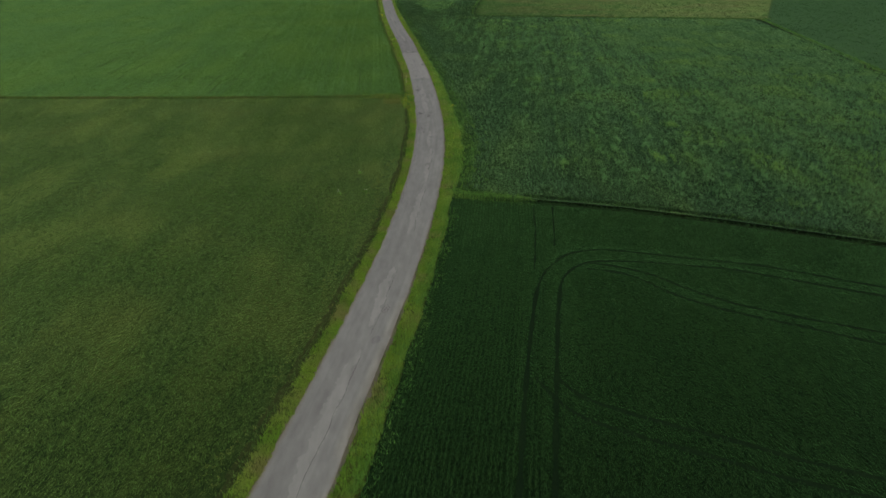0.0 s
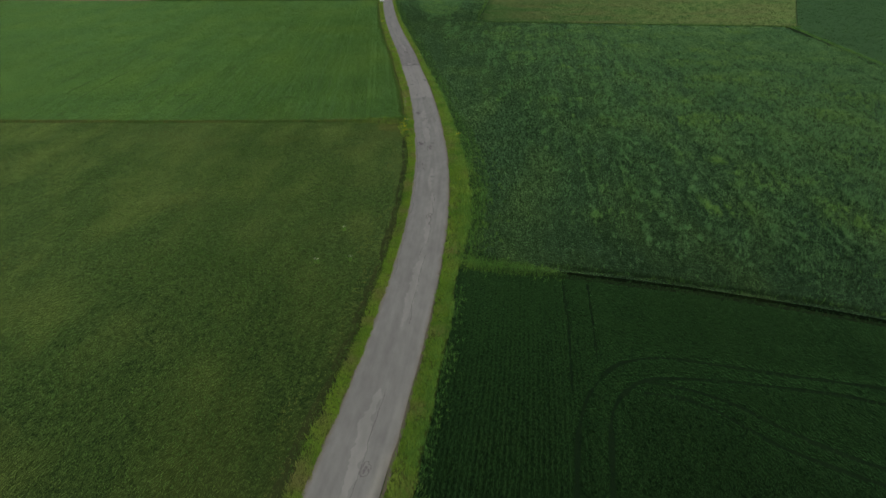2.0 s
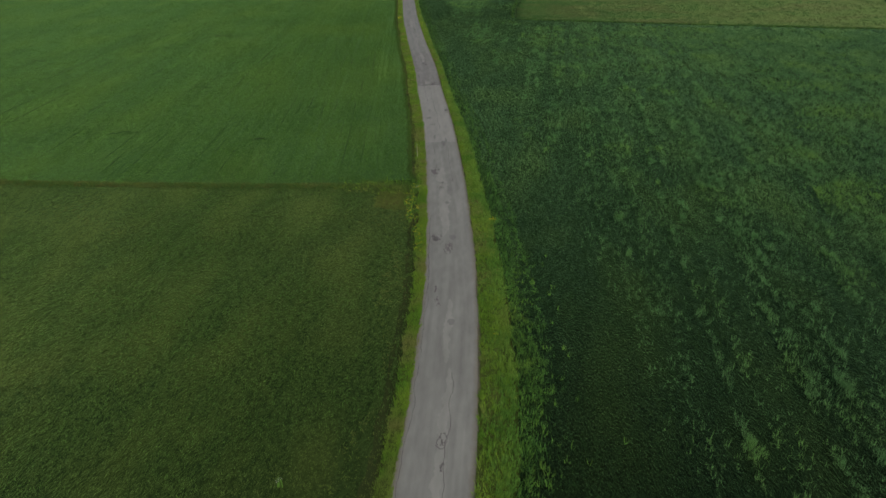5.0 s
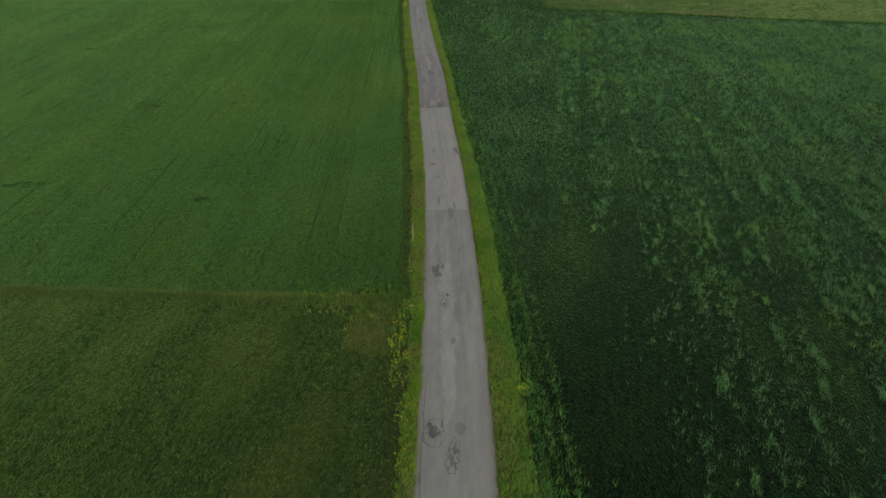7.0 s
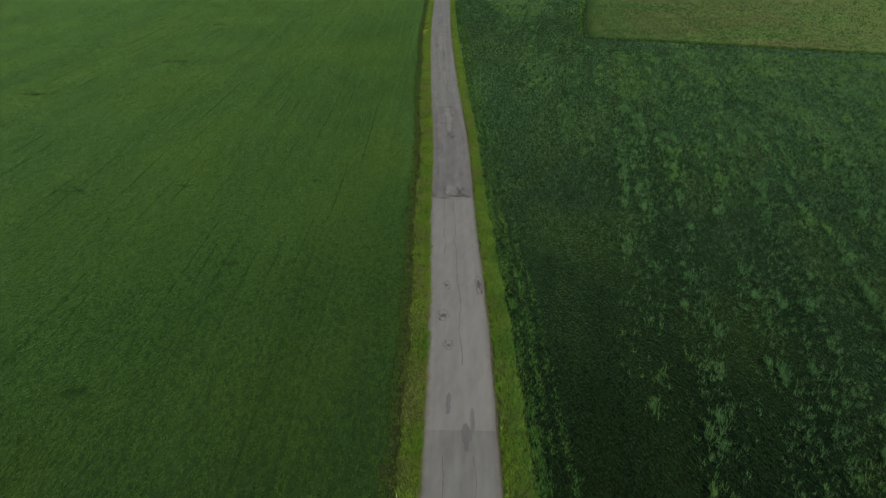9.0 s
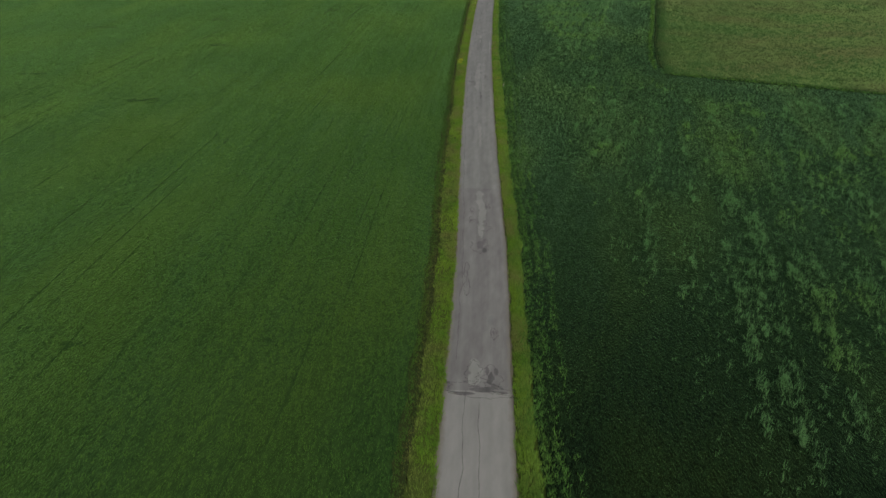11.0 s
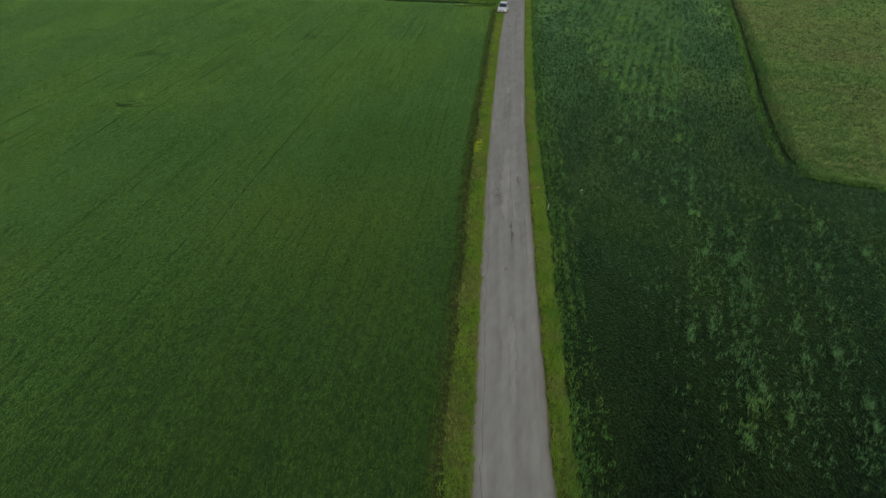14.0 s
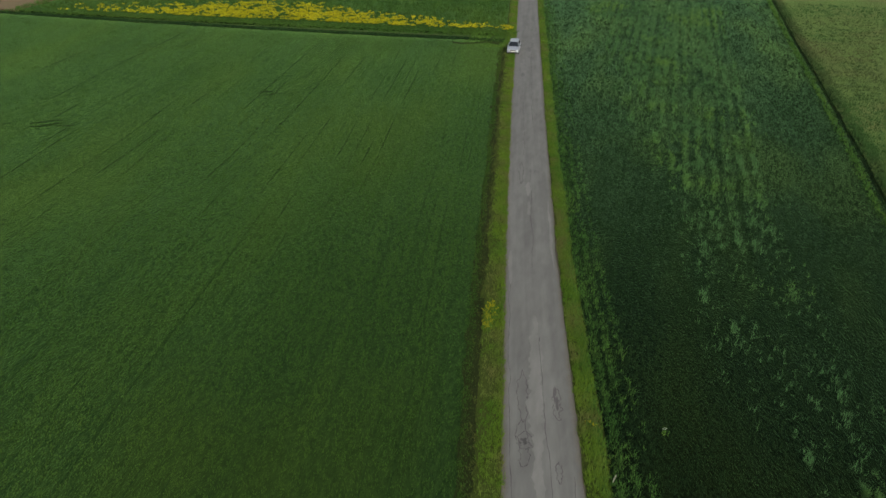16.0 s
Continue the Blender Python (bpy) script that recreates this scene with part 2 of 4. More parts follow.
M_ROW = leaf_material("row_weed_leaf", (0.0513, 0.1333, 0.0287), (0.0922, 0.2050, 0.0430), (0.1025, 0.1999, 0.0390), (0.5, 0.7), 0.2, 0.0, 0.2)
M_HAY = leaf_material("hay_grass_blade", (0.0429, 0.1131, 0.0291), (0.0704, 0.1414, 0.0374), (0.0983, 0.1216, 0.0458), (0.42, 0.66), 0.06, radians(75), 0.6, vary=0.15, fuzz=0.3)
M_YELLOW = leaf_material("yellow_petal", (0.40, 0.39, 0.01), (0.55, 0.53, 0.02), (0.48, 0.47, 0.02), (0.5, 0.7), 0.4, 0.0, 0.2, vary=0.3)
M_WHITE_FLOWER = leaf_material("white_petal", (0.38, 0.40, 0.34), (0.50, 0.51, 0.45), (0.45, 0.46, 0.4), vary=0.2)
# dark tones of these four stand for shaded gaps under the leaves
M_SOIL_SHADE_BARLEY = soil_material("shaded_barley_ground", (0.005, 0.015, 0.005), (0.029, 0.063, 0.0135), bump=0.8, row_turn=ROWS_LEFT, fuzz=1.0, gleam=6.8, other=(0.032, 0.064, 0.0115), other_scale=0.05)
M_SOIL_SHADE_MEADOW = soil_material("shaded_meadow_ground", (0.0019, 0.0066, 0.0019), (0.0273, 0.0475, 0.0110), bump=1.0, row_turn=radians(2.3), fuzz=1.0, gleam=6.5, other=(0.039, 0.060, 0.013), other_scale=0.12)
M_SOIL_SHADE_WHEAT = soil_material("shaded_wheat_ground", (0.0011, 0.0041, 0.0011), (0.0072, 0.0203, 0.0050), bump=0.9, row_turn=radians(9), fuzz=1.0, gleam=20.0)
M_SOIL_SHADE_BEANS = soil_material("shaded_bean_ground", (0.0005, 0.0016, 0.0007), (0.0046, 0.0104, 0.0038), bump=0.9, row_turn=ROWS_RIGHT, fuzz=1.0, gleam=56.0, other=(0.0068, 0.0136, 0.0036), other_scale=0.08)
M_SOIL_SIDE = soil_material("side_crop_ground", (0.0168, 0.0444, 0.0156), (0.0276, 0.0600, 0.0204), row_turn=radians(11), fuzz=0.3)
M_SOIL_HAY = soil_material("hay_ground", (0.0539, 0.0930, 0.0242), (0.0744, 0.1097, 0.0298), bump=0.7, row_turn=radians(75), fuzz=0.4, other=(0.100, 0.112, 0.040), other_scale=0.07)
M_SOIL_VERGE = soil_material("verge_ground", (0.036, 0.056, 0.012), (0.070, 0.090, 0.020), 1.5)
# brown dirt of furrow and entrance; also the painted shade beside the meadow
M_DIRT_AND_SHADE = soil_material("furrow_dirt_and_shade", (0.0125, 0.0218, 0.0062), (0.0374, 0.0452, 0.0148), 1.5)
# tramline soil, blackened for the shade between standing wheat
M_TRAMLINE_SHADE = soil_material("shaded_tramline_soil", (0.004, 0.011, 0.004), (0.009, 0.021, 0.007), 2.0)
M_GAP = soil_material("thin_drill_soil", (0.006, 0.018, 0.005), (0.026, 0.056, 0.013), 2.0, fuzz=0.3)
M_BROWN = soil_material("fallow_soil", (0.130, 0.105, 0.060), (0.190, 0.150, 0.090), 0.4)
M_FAR = soil_material("far_land", (0.045, 0.085, 0.028), (0.085, 0.120, 0.040), 0.05, 0.2)
# near-black: the shade inside ditches and furrows is put into this colour
M_DITCH_SHADE = soil_material("ditch_side_shade", (0.005, 0.010, 0.004), (0.012, 0.022, 0.008), 1.5)
M_ROAD = asphalt_material("worn_asphalt", 0.143, (0.975, 0.985, 0.925), streak=0.4, mottling=0.28, edges=True)
M_ROAD_PALE = asphalt_material("pale_smooth_asphalt", 0.170, (0.985, 0.985, 0.925), streak=0.35, mottling=0.2, edges=True)
M_ROAD_OLD = asphalt_material("old_dark_asphalt", 0.130, (0.99, 0.97, 0.935), 0.4, 0.32, edges=True)
M_PATCH = asphalt_material("pale_patch_asphalt", 0.168, (0.98, 0.985, 0.92), 0.1, 0.2)
M_HOLE = asphalt_material("broken_asphalt", 0.078, (1.0, 0.97, 0.95), 0.1, 0.5)
M_CRACK = asphalt_material("crack_bitumen", 0.060, (1.0, 0.98, 0.96), 0.1, 0.4)
M_GRAVEL = soil_material("shoulder_gravel", (0.0943, 0.0851, 0.0621), (0.1610, 0.1449, 0.1127), 6.0)


# ---- ground, fields, verges ----
def sheet(name, outline, material, z=0.0, depth=0.4, category="", label=""):
    """A flat piece of land with a skirt of earth."""
    bm = bmesh.new()
    top = [bm.verts.new((x, y, z)) for x, y in outline]
    low = [bm.verts.new((x, y, z - depth)) for x, y in outline]
    bm.faces.new(top)
    n = len(top)
    for i in range(n):
        bm.faces.new((top[i], top[(i + 1) % n], low[(i + 1) % n], low[i]))
    bmesh.ops.recalc_face_normals(bm, faces=bm.faces)
    bmesh.ops.triangulate(bm, faces=[f for f in bm.faces if len(f.verts) > 4])
    ob = part(name, bm, material, None)
    return tagged(ob, label, category, kind="structure")


def ribbon(name, line, offsets, heights, material, parent=None, label="", category="", rough=0.0, kind="", smooth=True):
    """A strip along a line of (x, y) with a cross-section: offsets to the right and heights."""
    line = np.asarray(line, float)
    d = np.gradient(line, axis=0)
    d /= np.linalg.norm(d, axis=1)[:, None]
    side = np.stack([d[:, 1], -d[:, 0]], 1)
    n, k = len(line), np.shape(offsets)[-1]
    r = np.random.default_rng(len(name) * 31 + n)
    off = np.broadcast_to(np.asarray(offsets, float), (n, k)) + rough * r.normal(0, 1, (n, k))
    z = np.broadcast_to(np.asarray(heights, float), (n, k)) + 0.3 * rough * r.normal(0, 1, (n, k))
    xy = line[:, None, :] + side[:, None, :] * off[:, :, None]
    verts = np.concatenate([xy, z[:, :, None]], 2).reshape(-1, 3)
    i, j = np.meshgrid(np.arange(n - 1), np.arange(k - 1), indexing="ij")
    a = (i * k + j).ravel()
    quads = np.stack([a, a + 1, a + k + 1, a + k], 1)
    ob = mesh_from(name, verts, quads.ravel(), 4, material, parent)
    uv = ob.data.uv_layers.new(name="UVMap")
    length = np.concatenate([[0], np.cumsum(np.linalg.norm(np.diff(line, axis=0), axis=1))]) + line[0, 1]
    uvs = np.stack([off, np.broadcast_to(length[:, None], (n, k))], 2).reshape(-1, 2)
    uv.data.foreach_set("uv", uvs[quads.ravel()].astype(np.float32).ravel())
    if smooth:
        for p in ob.data.polygons:
            p.use_smooth = True
    return tagged(ob, label, category, kind=kind)


bm = bmesh.new()
bmesh.ops.create_grid(bm, x_segments=40, y_segments=40, size=4500, matrix=Matrix.Translation((0, 150, -0.42)))
ground = tagged(part("ground", bm, M_FAR, None), "wide flat green farmland reaching the horizon", "ground", kind="structure")

NEAR, FAR = -120, 430
ys = np.arange(NEAR, FAR + 1, 2.0)

# meadow beside the road, before the dividing furrow
yl = [y for y in ys if y < 77.4] + [77.6]
out = [(float(left_edge(y)), float(y)) for y in yl] + [(float(x), float(divide_y(x)) - 0.45) for x in np.arange(-6, -261, -4)] + [(-260, NEAR)]
meadow = sheet("meadow", out, M_SOIL_SHADE_MEADOW, category="meadow", label="rough green meadow with brownish grass patches beside the road")

yl = [80.2] + [y for y in ys if 81 < y < 289.5] + [290.0]
out = [(float(left_edge(y)), float(y)) for y in yl] + [(float(x), float(end_y(x)) - 0.3) for x in np.arange(-22, -261, -6)]
out += [(float(x), float(divide_y(x)) + 0.5) for x in np.arange(-260, -5, 4)]
barley_field = sheet("barley_field", out, M_SOIL_SHADE_BARLEY, category="crop field", label="even bright green cereal field with faint drill rows")

yl = [y for y in ys if y < 25.0] + [25.4]
out = [(float(right_edge(y)), float(y)) for y in yl] + [(float(x), float(ditch_y(x)) - 0.5) for x in np.arange(5, 261, 4)] + [(260, NEAR)]
wheat_field = sheet("wheat_field", out, M_SOIL_SHADE_WHEAT, category="crop field", label="dark green wheat field with curved tractor tramlines")

yl = [29.0] + [y for y in ys if y > 29.5]
out = [(float(right_edge(y)), float(y)) for y in yl]
out += [(float(hay_left(y)) - 0.4, float(y)) for y in ys[::-1] if y > 212]
out += [(float(x), float(hay_front(x)) - 0.6) for x in np.arange(21, 116, 6)]
out += [(float(far_right(y)) - 0.3, float(y)) for y in (180, 140, 100, 60, 20, 0, -5)]
out += [(float(x), float(ditch_y(x)) + 0.9) for x in np.arange(70, 8, -4)] + [(8.0, float(ditch_y(8)) + 2.0)]
bean_field = sheet("bean_field", out, M_SOIL_SHADE_BEANS, category="crop field", label="dark green bean field overgrown with lighter tall weeds in rows")

out = [(float(hay_left(y)) + 0.2, float(y)) for y in ys if y > 213] + [(float(hay_right(FAR)) - 0.3, FAR)]
out += [(float(hay_right(y)) - 0.3, float(y)) for y in (360, 300, 240, 190)] + [(float(x), float(hay_front(x)) + 0.2) for x in np.arange(112, 23, -6)] + [(21.5, 209.2)]
hay_field = sheet("hay_field", out, M_SOIL_HAY, z=-0.05, category="hay field", label="pale yellow-green hay meadow with dry brownish streaks")

out = [(float(far_right(y)) + 0.3, float(y)) for y in (-5, 20, 60, 100, 140, 180, 188)] + [(float(hay_right(y)) + 0.3, float(y)) for y in (190, 240, 300, 360, FAR)] + [(420, FAR), (420, -165), (300, -112), (120, -26)]
side_field = sheet("side_field", out, M_SOIL_SIDE, z=-0.05, category="crop field", label="smooth dark green crop field behind a grassy boundary line")

out = [(float(road_x(y)) - HALF - 1.6, float(y)) for y in np.arange(296, FAR, 6)] + [(float(x), FAR) for x in (-60, -112)] + [(-118, 298.6), (-70, 296.2)]
rape_field = sheet("rape_field", out, M_SOIL_SHADE_BARLEY, z=-0.02, category="crop field", label="green field with an irregular band of yellow rapeseed bloom")
fallow_field = sheet("fallow_field", [(-119, 298.8), (-113, FAR), (-330, FAR), (-330, 318), (-260, 320)], M_BROWN, z=-0.02, category="fallow field", label="bare brown fallow field beyond the green crop")

# almost flat dark strips for the shadow line along the hay rim
y = np.arange(210, 425, 3.0)
ribbon("furrow", np.stack([hay_left(y) - 0.5, y], 1), [-0.22, -0.07, 0.07, 0.22], [0.02, -0.04, -0.04, 0.02], M_DITCH_SHADE, None, "narrow furrow round the hay meadow, shade put into its colour", "furrow", rough=0.04, kind="structure")
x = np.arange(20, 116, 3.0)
ribbon("furrow", np.stack([x, hay_front(x) - 0.5], 1), [-0.22, -0.07, 0.07, 0.22], [0.02, -0.04, -0.04, 0.02], M_DITCH_SHADE, None, "narrow furrow round the hay meadow, shade put into its colour", "furrow", rough=0.04, kind="structure")

# boundary furrow, in the same shade colour as the ditch
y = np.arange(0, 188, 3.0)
ribbon("furrow", np.stack([far_right(y), y], 1), [-0.8, -0.3, 0.3, 0.8], [0.02, -0.03, -0.03, 0.02], M_DITCH_SHADE, None, "dark furrow between two green crop fields", "furrow", rough=0.05, kind="structure")

# ---- road ----


def centre(y0, y1, step=1.0):
    y = np.arange(y0, y1 + 0.01, step)
    return np.stack([road_x(y), y], 1)


def crown(o):
    return 0.075 - 0.012 * o * o


road = tagged(new("road"), "narrow worn grey asphalt country road with patches and cracks", "road", kind="structure")
SECTIONS = [(-110, 94, M_ROAD), (94, 127, M_ROAD_PALE), (127, 158, M_ROAD_OLD), (158, 431, M_ROAD)]
cols = np.array([-2.12, -1.95, -1.2, -0.6, 0, 0.6, 1.2, 1.95, 2.12])
for y0, y1, mat in SECTIONS:
    line = centre(y0, y1, 0.5)
    off = np.tile(cols, (len(line), 1))
    off[:, 0] += 0.10 * wobble(line[:, 1], 11, 4.3) + 0.04 * wobble(line[:, 1], 12, 1.1)
    off[:, -1] += np.interp(line[:, 1], [-40, -20, 15, 25, 66, 76, 84, 92, 200, 215, 230], [-0.1, -0.2, -0.2, 0, 0, 0.12, 0.12, 0, 0, -0.1, 0]) + 0.10 * wobble(line[:, 1], 13, 4.3) + 0.04 * wobble(line[:, 1], 14, 1.1)
    hts = np.tile(crown(cols), (len(line), 1))
    hts[:, 0] -= 0.006
    hts[:, -1] -= 0.006
    ribbon("road_section", line, off, hts, mat, road)
for s in (-1, 1):
    o = [s * 1.95, s * 2.2, s * 2.5]
    ribbon("gravel_shoulder", centre(-110, 430, 0.7), o if s > 0 else o[::-1], [0.004, 0.006, -0.06] if s > 0 else [-0.06, 0.006, 0.004], M_GRAVEL, road, rough=0.03)


def road_patch(y0, y1, o, width, mat, name="asphalt_patch", lift=0.005, seed=0):
    """An uneven repair or break: a long blot along the road, a little proud of it."""
    n = max(14, int((y1 - y0) / 0.12))
    y = np.linspace(y0, y1, n)
    s = np.linspace(0, 1, n)
    lens = np.clip(np.sin(np.pi * s), 0, 1) ** 0.4
    left = width / 2 * lens * (1 + 0.45 * wobble(y, 50 + seed, 0.9) + 0.35 * wobble(y, 55 + seed, 0.22)) + 0.004
    right = width / 2 * lens * (1 + 0.45 * wobble(y, 70 + seed, 0.9) + 0.35 * wobble(y, 75 + seed, 0.22)) + 0.004
    mid = o + 0.22 * width * wobble(y, 90 + seed, 2.5)
    off = np.stack([mid - left, mid + right], 1)
    return ribbon(name, np.stack([road_x(y), y], 1), off, crown(off) + lift, mat, road, smooth=False)


def road_crack(y0, y1, o, width=0.036, seed=0, swing=0.12):
    n = max(6, int((y1 - y0) / 0.2))
    y = np.linspace(y0, y1, n)
    mid = o + swing * wobble(y, 130 + seed, 1.7) + 0.03 * wobble(y, 170 + seed, 0.35)
    half = width / 2 * (0.5 + 0.6 * np.abs(wobble(y, 210 + seed, 0.6)))
    off = np.stack([mid - half, mid + half], 1)
    return ribbon("crack", np.stack([road_x(y), y], 1), off, crown(off) + 0.009, M_CRACK, road)


def road_ring(y0, y1, o, width, seed=0):
    """A crack that runs round a loose piece of surface."""
    n = 90
    a = np.linspace(0, 2 * np.pi, n)
    y = (y0 + y1) / 2 + (y1 - y0) / 2 * np.sin(a) * (1 + 0.12 * wobble(a, seed + 5, 0.3))
    off = o + width / 2 * np.cos(a) * (1 + 0.5 * wobble(a, seed + 9, 0.25) + 0.3 * wobble(a, seed + 19, 0.09))
    line = np.stack([road_x(y) + off, y], 1)
    half = 0.011 + 0.014 * np.abs(wobble(a, seed + 29, 0.2))
    return ribbon("crack", line, np.stack([-half, half], 1), np.full((n, 2), float(crown(o)) + 0.012), M_CRACK, road, smooth=False)


PATCHES = [(30.5, 44.5, 0.2, 0.6), (15.5, 28.6, 0.2, 0.65), (-2.0, 8.0, 0.0, 0.7), (-20, -5, 0.1, 0.8), (65, 79, -0.4, 0.7), (66, 84, -0.35, 0.9),
           (45, 53.5, -0.05, 0.5), (147.2, 157, 0.05, 0.6), (127.2, 130.2, -0.4, 0.8), (155.4, 157.4, 0, 0.6), (193.4, 210.6, -0.05, 0.75),
           (175.5, 179, 0.1, 0.45), (170, 176, 0.2, 0.4), (230, 233.2, -0.05, 0.5), (226, 229, -0.1, 0.35), (214.5, 219.6, -1.68, 0.25), (217, 229.2, 1.72, 0.22)]
for i, (y0, y1, o, w) in enumerate(PATCHES):
    road_patch(y0, y1, o, w, M_PATCH, lift=0.004 + 0.0004 * i, seed=i)
M_STAIN = asphalt_material("damp_dark_asphalt", 0.118, (0.98, 0.985, 0.95), 0.2, 0.3)
stain_rng = np.random.default_rng(77)
for i in range(26):
    y0 = stain_rng.uniform(*((228, 292) if i < 16 else (-10, 180)))
    road_patch(y0, y0 + stain_rng.uniform(0.7, 2.6), stain_rng.choice([-0.75, 0.15, 0.8]) + stain_rng.normal(0, 0.15), stain_rng.uniform(0.2, 0.5), M_STAIN, lift=0.0115 + 0.00005 * i, seed=400 + i)
HOLES = [(62.4, 63.6, 0.0, 0.35), (63.6, 65.2, -1.15, 0.7), (53, 53.8, -1.0, 0.25), (37.2, 37.9, 0.2, 0.3), (35.3, 35.8, 0.3, 0.22),
         (81.2, 83.6, -1.05, 0.75), (78.6, 79.4, -0.35, 0.45), (77.4, 78.1, -0.6, 0.3), (61.6, 62.9, -0.16, 0.4), (54.4, 55.4, -1.13, 0.2),
         (52.5, 53, -0.83, 0.25), (109.2, 111.2, 1.72, 0.3), (109.8, 110.3, -0.76, 0.3), (102, 102.4, -0.75, 0.35), (127.2, 129.3, 0.85, 0.75),
         (144.9, 147.1, -0.1, 0.8), (132.8, 133.5, 0.98, 0.3), (192, 192.6, 0.2, 0.2), (189, 192.4, 0.35, 0.22), (153.5, 154, 0.7, 0.3), (152.3, 153, -0.75, 0.3),
         (150.4, 151, -0.9, 0.3), (0.4, 0.9, 0.75, 0.3), (200.6, 202.6, 1.1, 0.3), (198, 198.7, -0.9, 0.5), (105.4, 106.2, -1.1, 0.45), (126.7, 127.5, 0.2, 2.6)]
for i, (y0, y1, o, w) in enumerate(HOLES):
    r = np.random.default_rng(500 + i)
    for k in range(6):
        a, c = r.uniform(-0.5, 0.5, 2) if k else (0.0, 0.0)
        f = (0.62, 0.42, 0.36, 0.3, 0.26, 0.22)[k]
        ym, yh, wk = (y0 + y1) / 2 + 1.1 * a * (y1 - y0), (y1 - y0) / 2 * f, w * f * r.uniform(0.7, 1.1)
        road_patch(ym - yh, ym + yh, o + 1.1 * c * w, wk, M_HOLE, "pothole", 0.013 + 0.0006 * k, 300 + 7 * i + k)
    if w > 0.29:
        road_ring(y0 - 0.35, y1 + 0.35, o, w * 1.5, 40 + i)
CRACKS = [(31, 44, 0.5), (16, 28, 0.5), (-3, 8, 0.4), (-20, -6, 0.5), (28, 30, 0.1), (46, 70, -1.75), (24, 45, -1.8), (52, 66, -1.85), (79, 92, 0.75), (84, 92, -0.9),
          (100, 126, 0.1), (115, 127, -0.8), (130, 157, -1.55), (155, 190, -1.7), (190, 215, -1.75), (194, 208, 0.35), (186, 196, 1.6), (217, 236, 0.1), (240, 262, -0.5), (250, 290, 0.6)]
for i, (y0, y1, o) in enumerate(CRACKS):
    road_crack(y0, y1, o, seed=i)
for i, (y0, y1, o, w) in enumerate([(196.3, 200, -1.0, 0.65), (199.9, 204.2, -0.95, 0.55), (232.8, 238, -0.8, 0.4), (137.8, 140.3, -1.1, 0.4), (140.4, 142.8, -1.2, 0.35),
                                    (195.6, 197, 0.9, 0.3), (185, 185.5, -0.2, 0.2), (148.6, 150.4, 0.2, 1.1), (127.6, 130, -0.35, 0.9)]):
    road_ring(y0, y1, o, w, i)

# ---- verges: grass bank, then a shallow bare furrow at the field's edge ----


def verge(name, y0, y1, side, mat, label):
    y = np.arange(y0, y1 + 0.1, 1.0)
    edge = left_edge(y) if side < 0 else right_edge(y)
    inner = road_x(y) + side * (HALF - 0.1)
    f = np.array([0.0, 0.25, 0.5, 0.72, 0.88, 1.0])
    h = np.array([-0.03, 0.06, 0.07, -0.05, -0.22, -0.02])
    off = (inner + (edge - inner) * 1.0)[:, None] * f + inner[:, None] * (1 - f) - road_x(y)[:, None]
    if side < 0:
        off, h = off[:, ::-1], h[::-1]
    return ribbon(name, np.stack([road_x(y), y], 1), off, np.tile(h, (len(y), 1)), mat, None, label, "verge", rough=0.03, kind="structure")


verge("verge", -110, 289, -1, M_SOIL_VERGE, "yellow-green grass verge along the road edge")
verge("verge", 289, 430, -1, M_SOIL_VERGE, "yellow-green grass verge along the road edge")
verge("verge", -110, 430, 1, M_SOIL_VERGE, "yellow-green grass verge along the road edge")
y = np.arange(80.5, 288, 1.0)
wide = np.interp(y, [80, 150, 220], [0.8, 0.65, 0.9])[:, None]
ribbon("furrow", np.stack([left_edge(y), y], 1), np.array([[-0.05, 0.3, 0.7, 1.0]]) * (wide + 0.15), [0.01, -0.02, -0.01, 0.0], M_DIRT_AND_SHADE, None, "bare brown furrow at the edge of the crop", "furrow", rough=0.10, kind="structure")
# dark strip in place of the shadow that overhanging meadow grass casts
y = np.arange(-110, 77, 1.0)
ribbon("furrow", np.stack([left_edge(y) + 0.1, y], 1), [-0.5, -0.2, 0.1, 0.35], [0.006, 0.012, -0.04, 0.0], M_DIRT_AND_SHADE, None, "dark strip painted for the shade under the overhanging meadow grass", "furrow", rough=0.04, kind="structure")

x = np.arange(-260, -3, 2.0)
ribbon("furrow", np.stack([x, divide_y(x)], 1), [-0.6, -0.35, 0.0, 0.25, 0.5], [0.02, -0.01, -0.06, -0.02, 0.0], M_SOIL_VERGE, None, "dark furrow between meadow and cereal field", "furrow", rough=0.06, kind="structure")
x = np.arange(2.5, 12.1, 0.8)
bank = np.clip(1.05 - (x - 2.5) / 10, 0.1, 1)[:, None]
ribbon("verge", np.stack([x, ditch_y(x)], 1), np.array([[-4.5, -1.6, 0.0, 0.0]]) * bank + np.array([[0, 0, 0, 0.6]]), [0.0, 0.04, 0.05, 0.0], M_SOIL_SHADE_BEANS, None, "lush grass bank between the verge and the ditch", "verge", rough=0.03, kind="structure")
# ditch walls coloured near-black for the shade in the cut
x = np.arange(11, 262, 1.0)
ribbon("ditch", np.stack([x, ditch_y(x)], 1), [-1.7, -1.3, -0.6, 0.2, 0.5], [0.02, -0.12, -0.40, -0.32, -0.01], M_DITCH_SHADE, None, "narrow dark drainage ditch between two crop fields", "ditch", rough=0.05, kind="structure")
x = np.arange(-262, -20, 2.0)
ribbon("ditch", np.stack([x, end_y(x) + 0.8], 1), [-1.2, -0.4, 0.3, 1.2, 3.5, 6.5], [0.03, -0.3, -0.3, 0.05, 0.08, 0.05], M_SOIL_SHADE_BARLEY, None, "grassy dark ditch at the end of the cereal field", "ditch", rough=0.05, kind="structure")
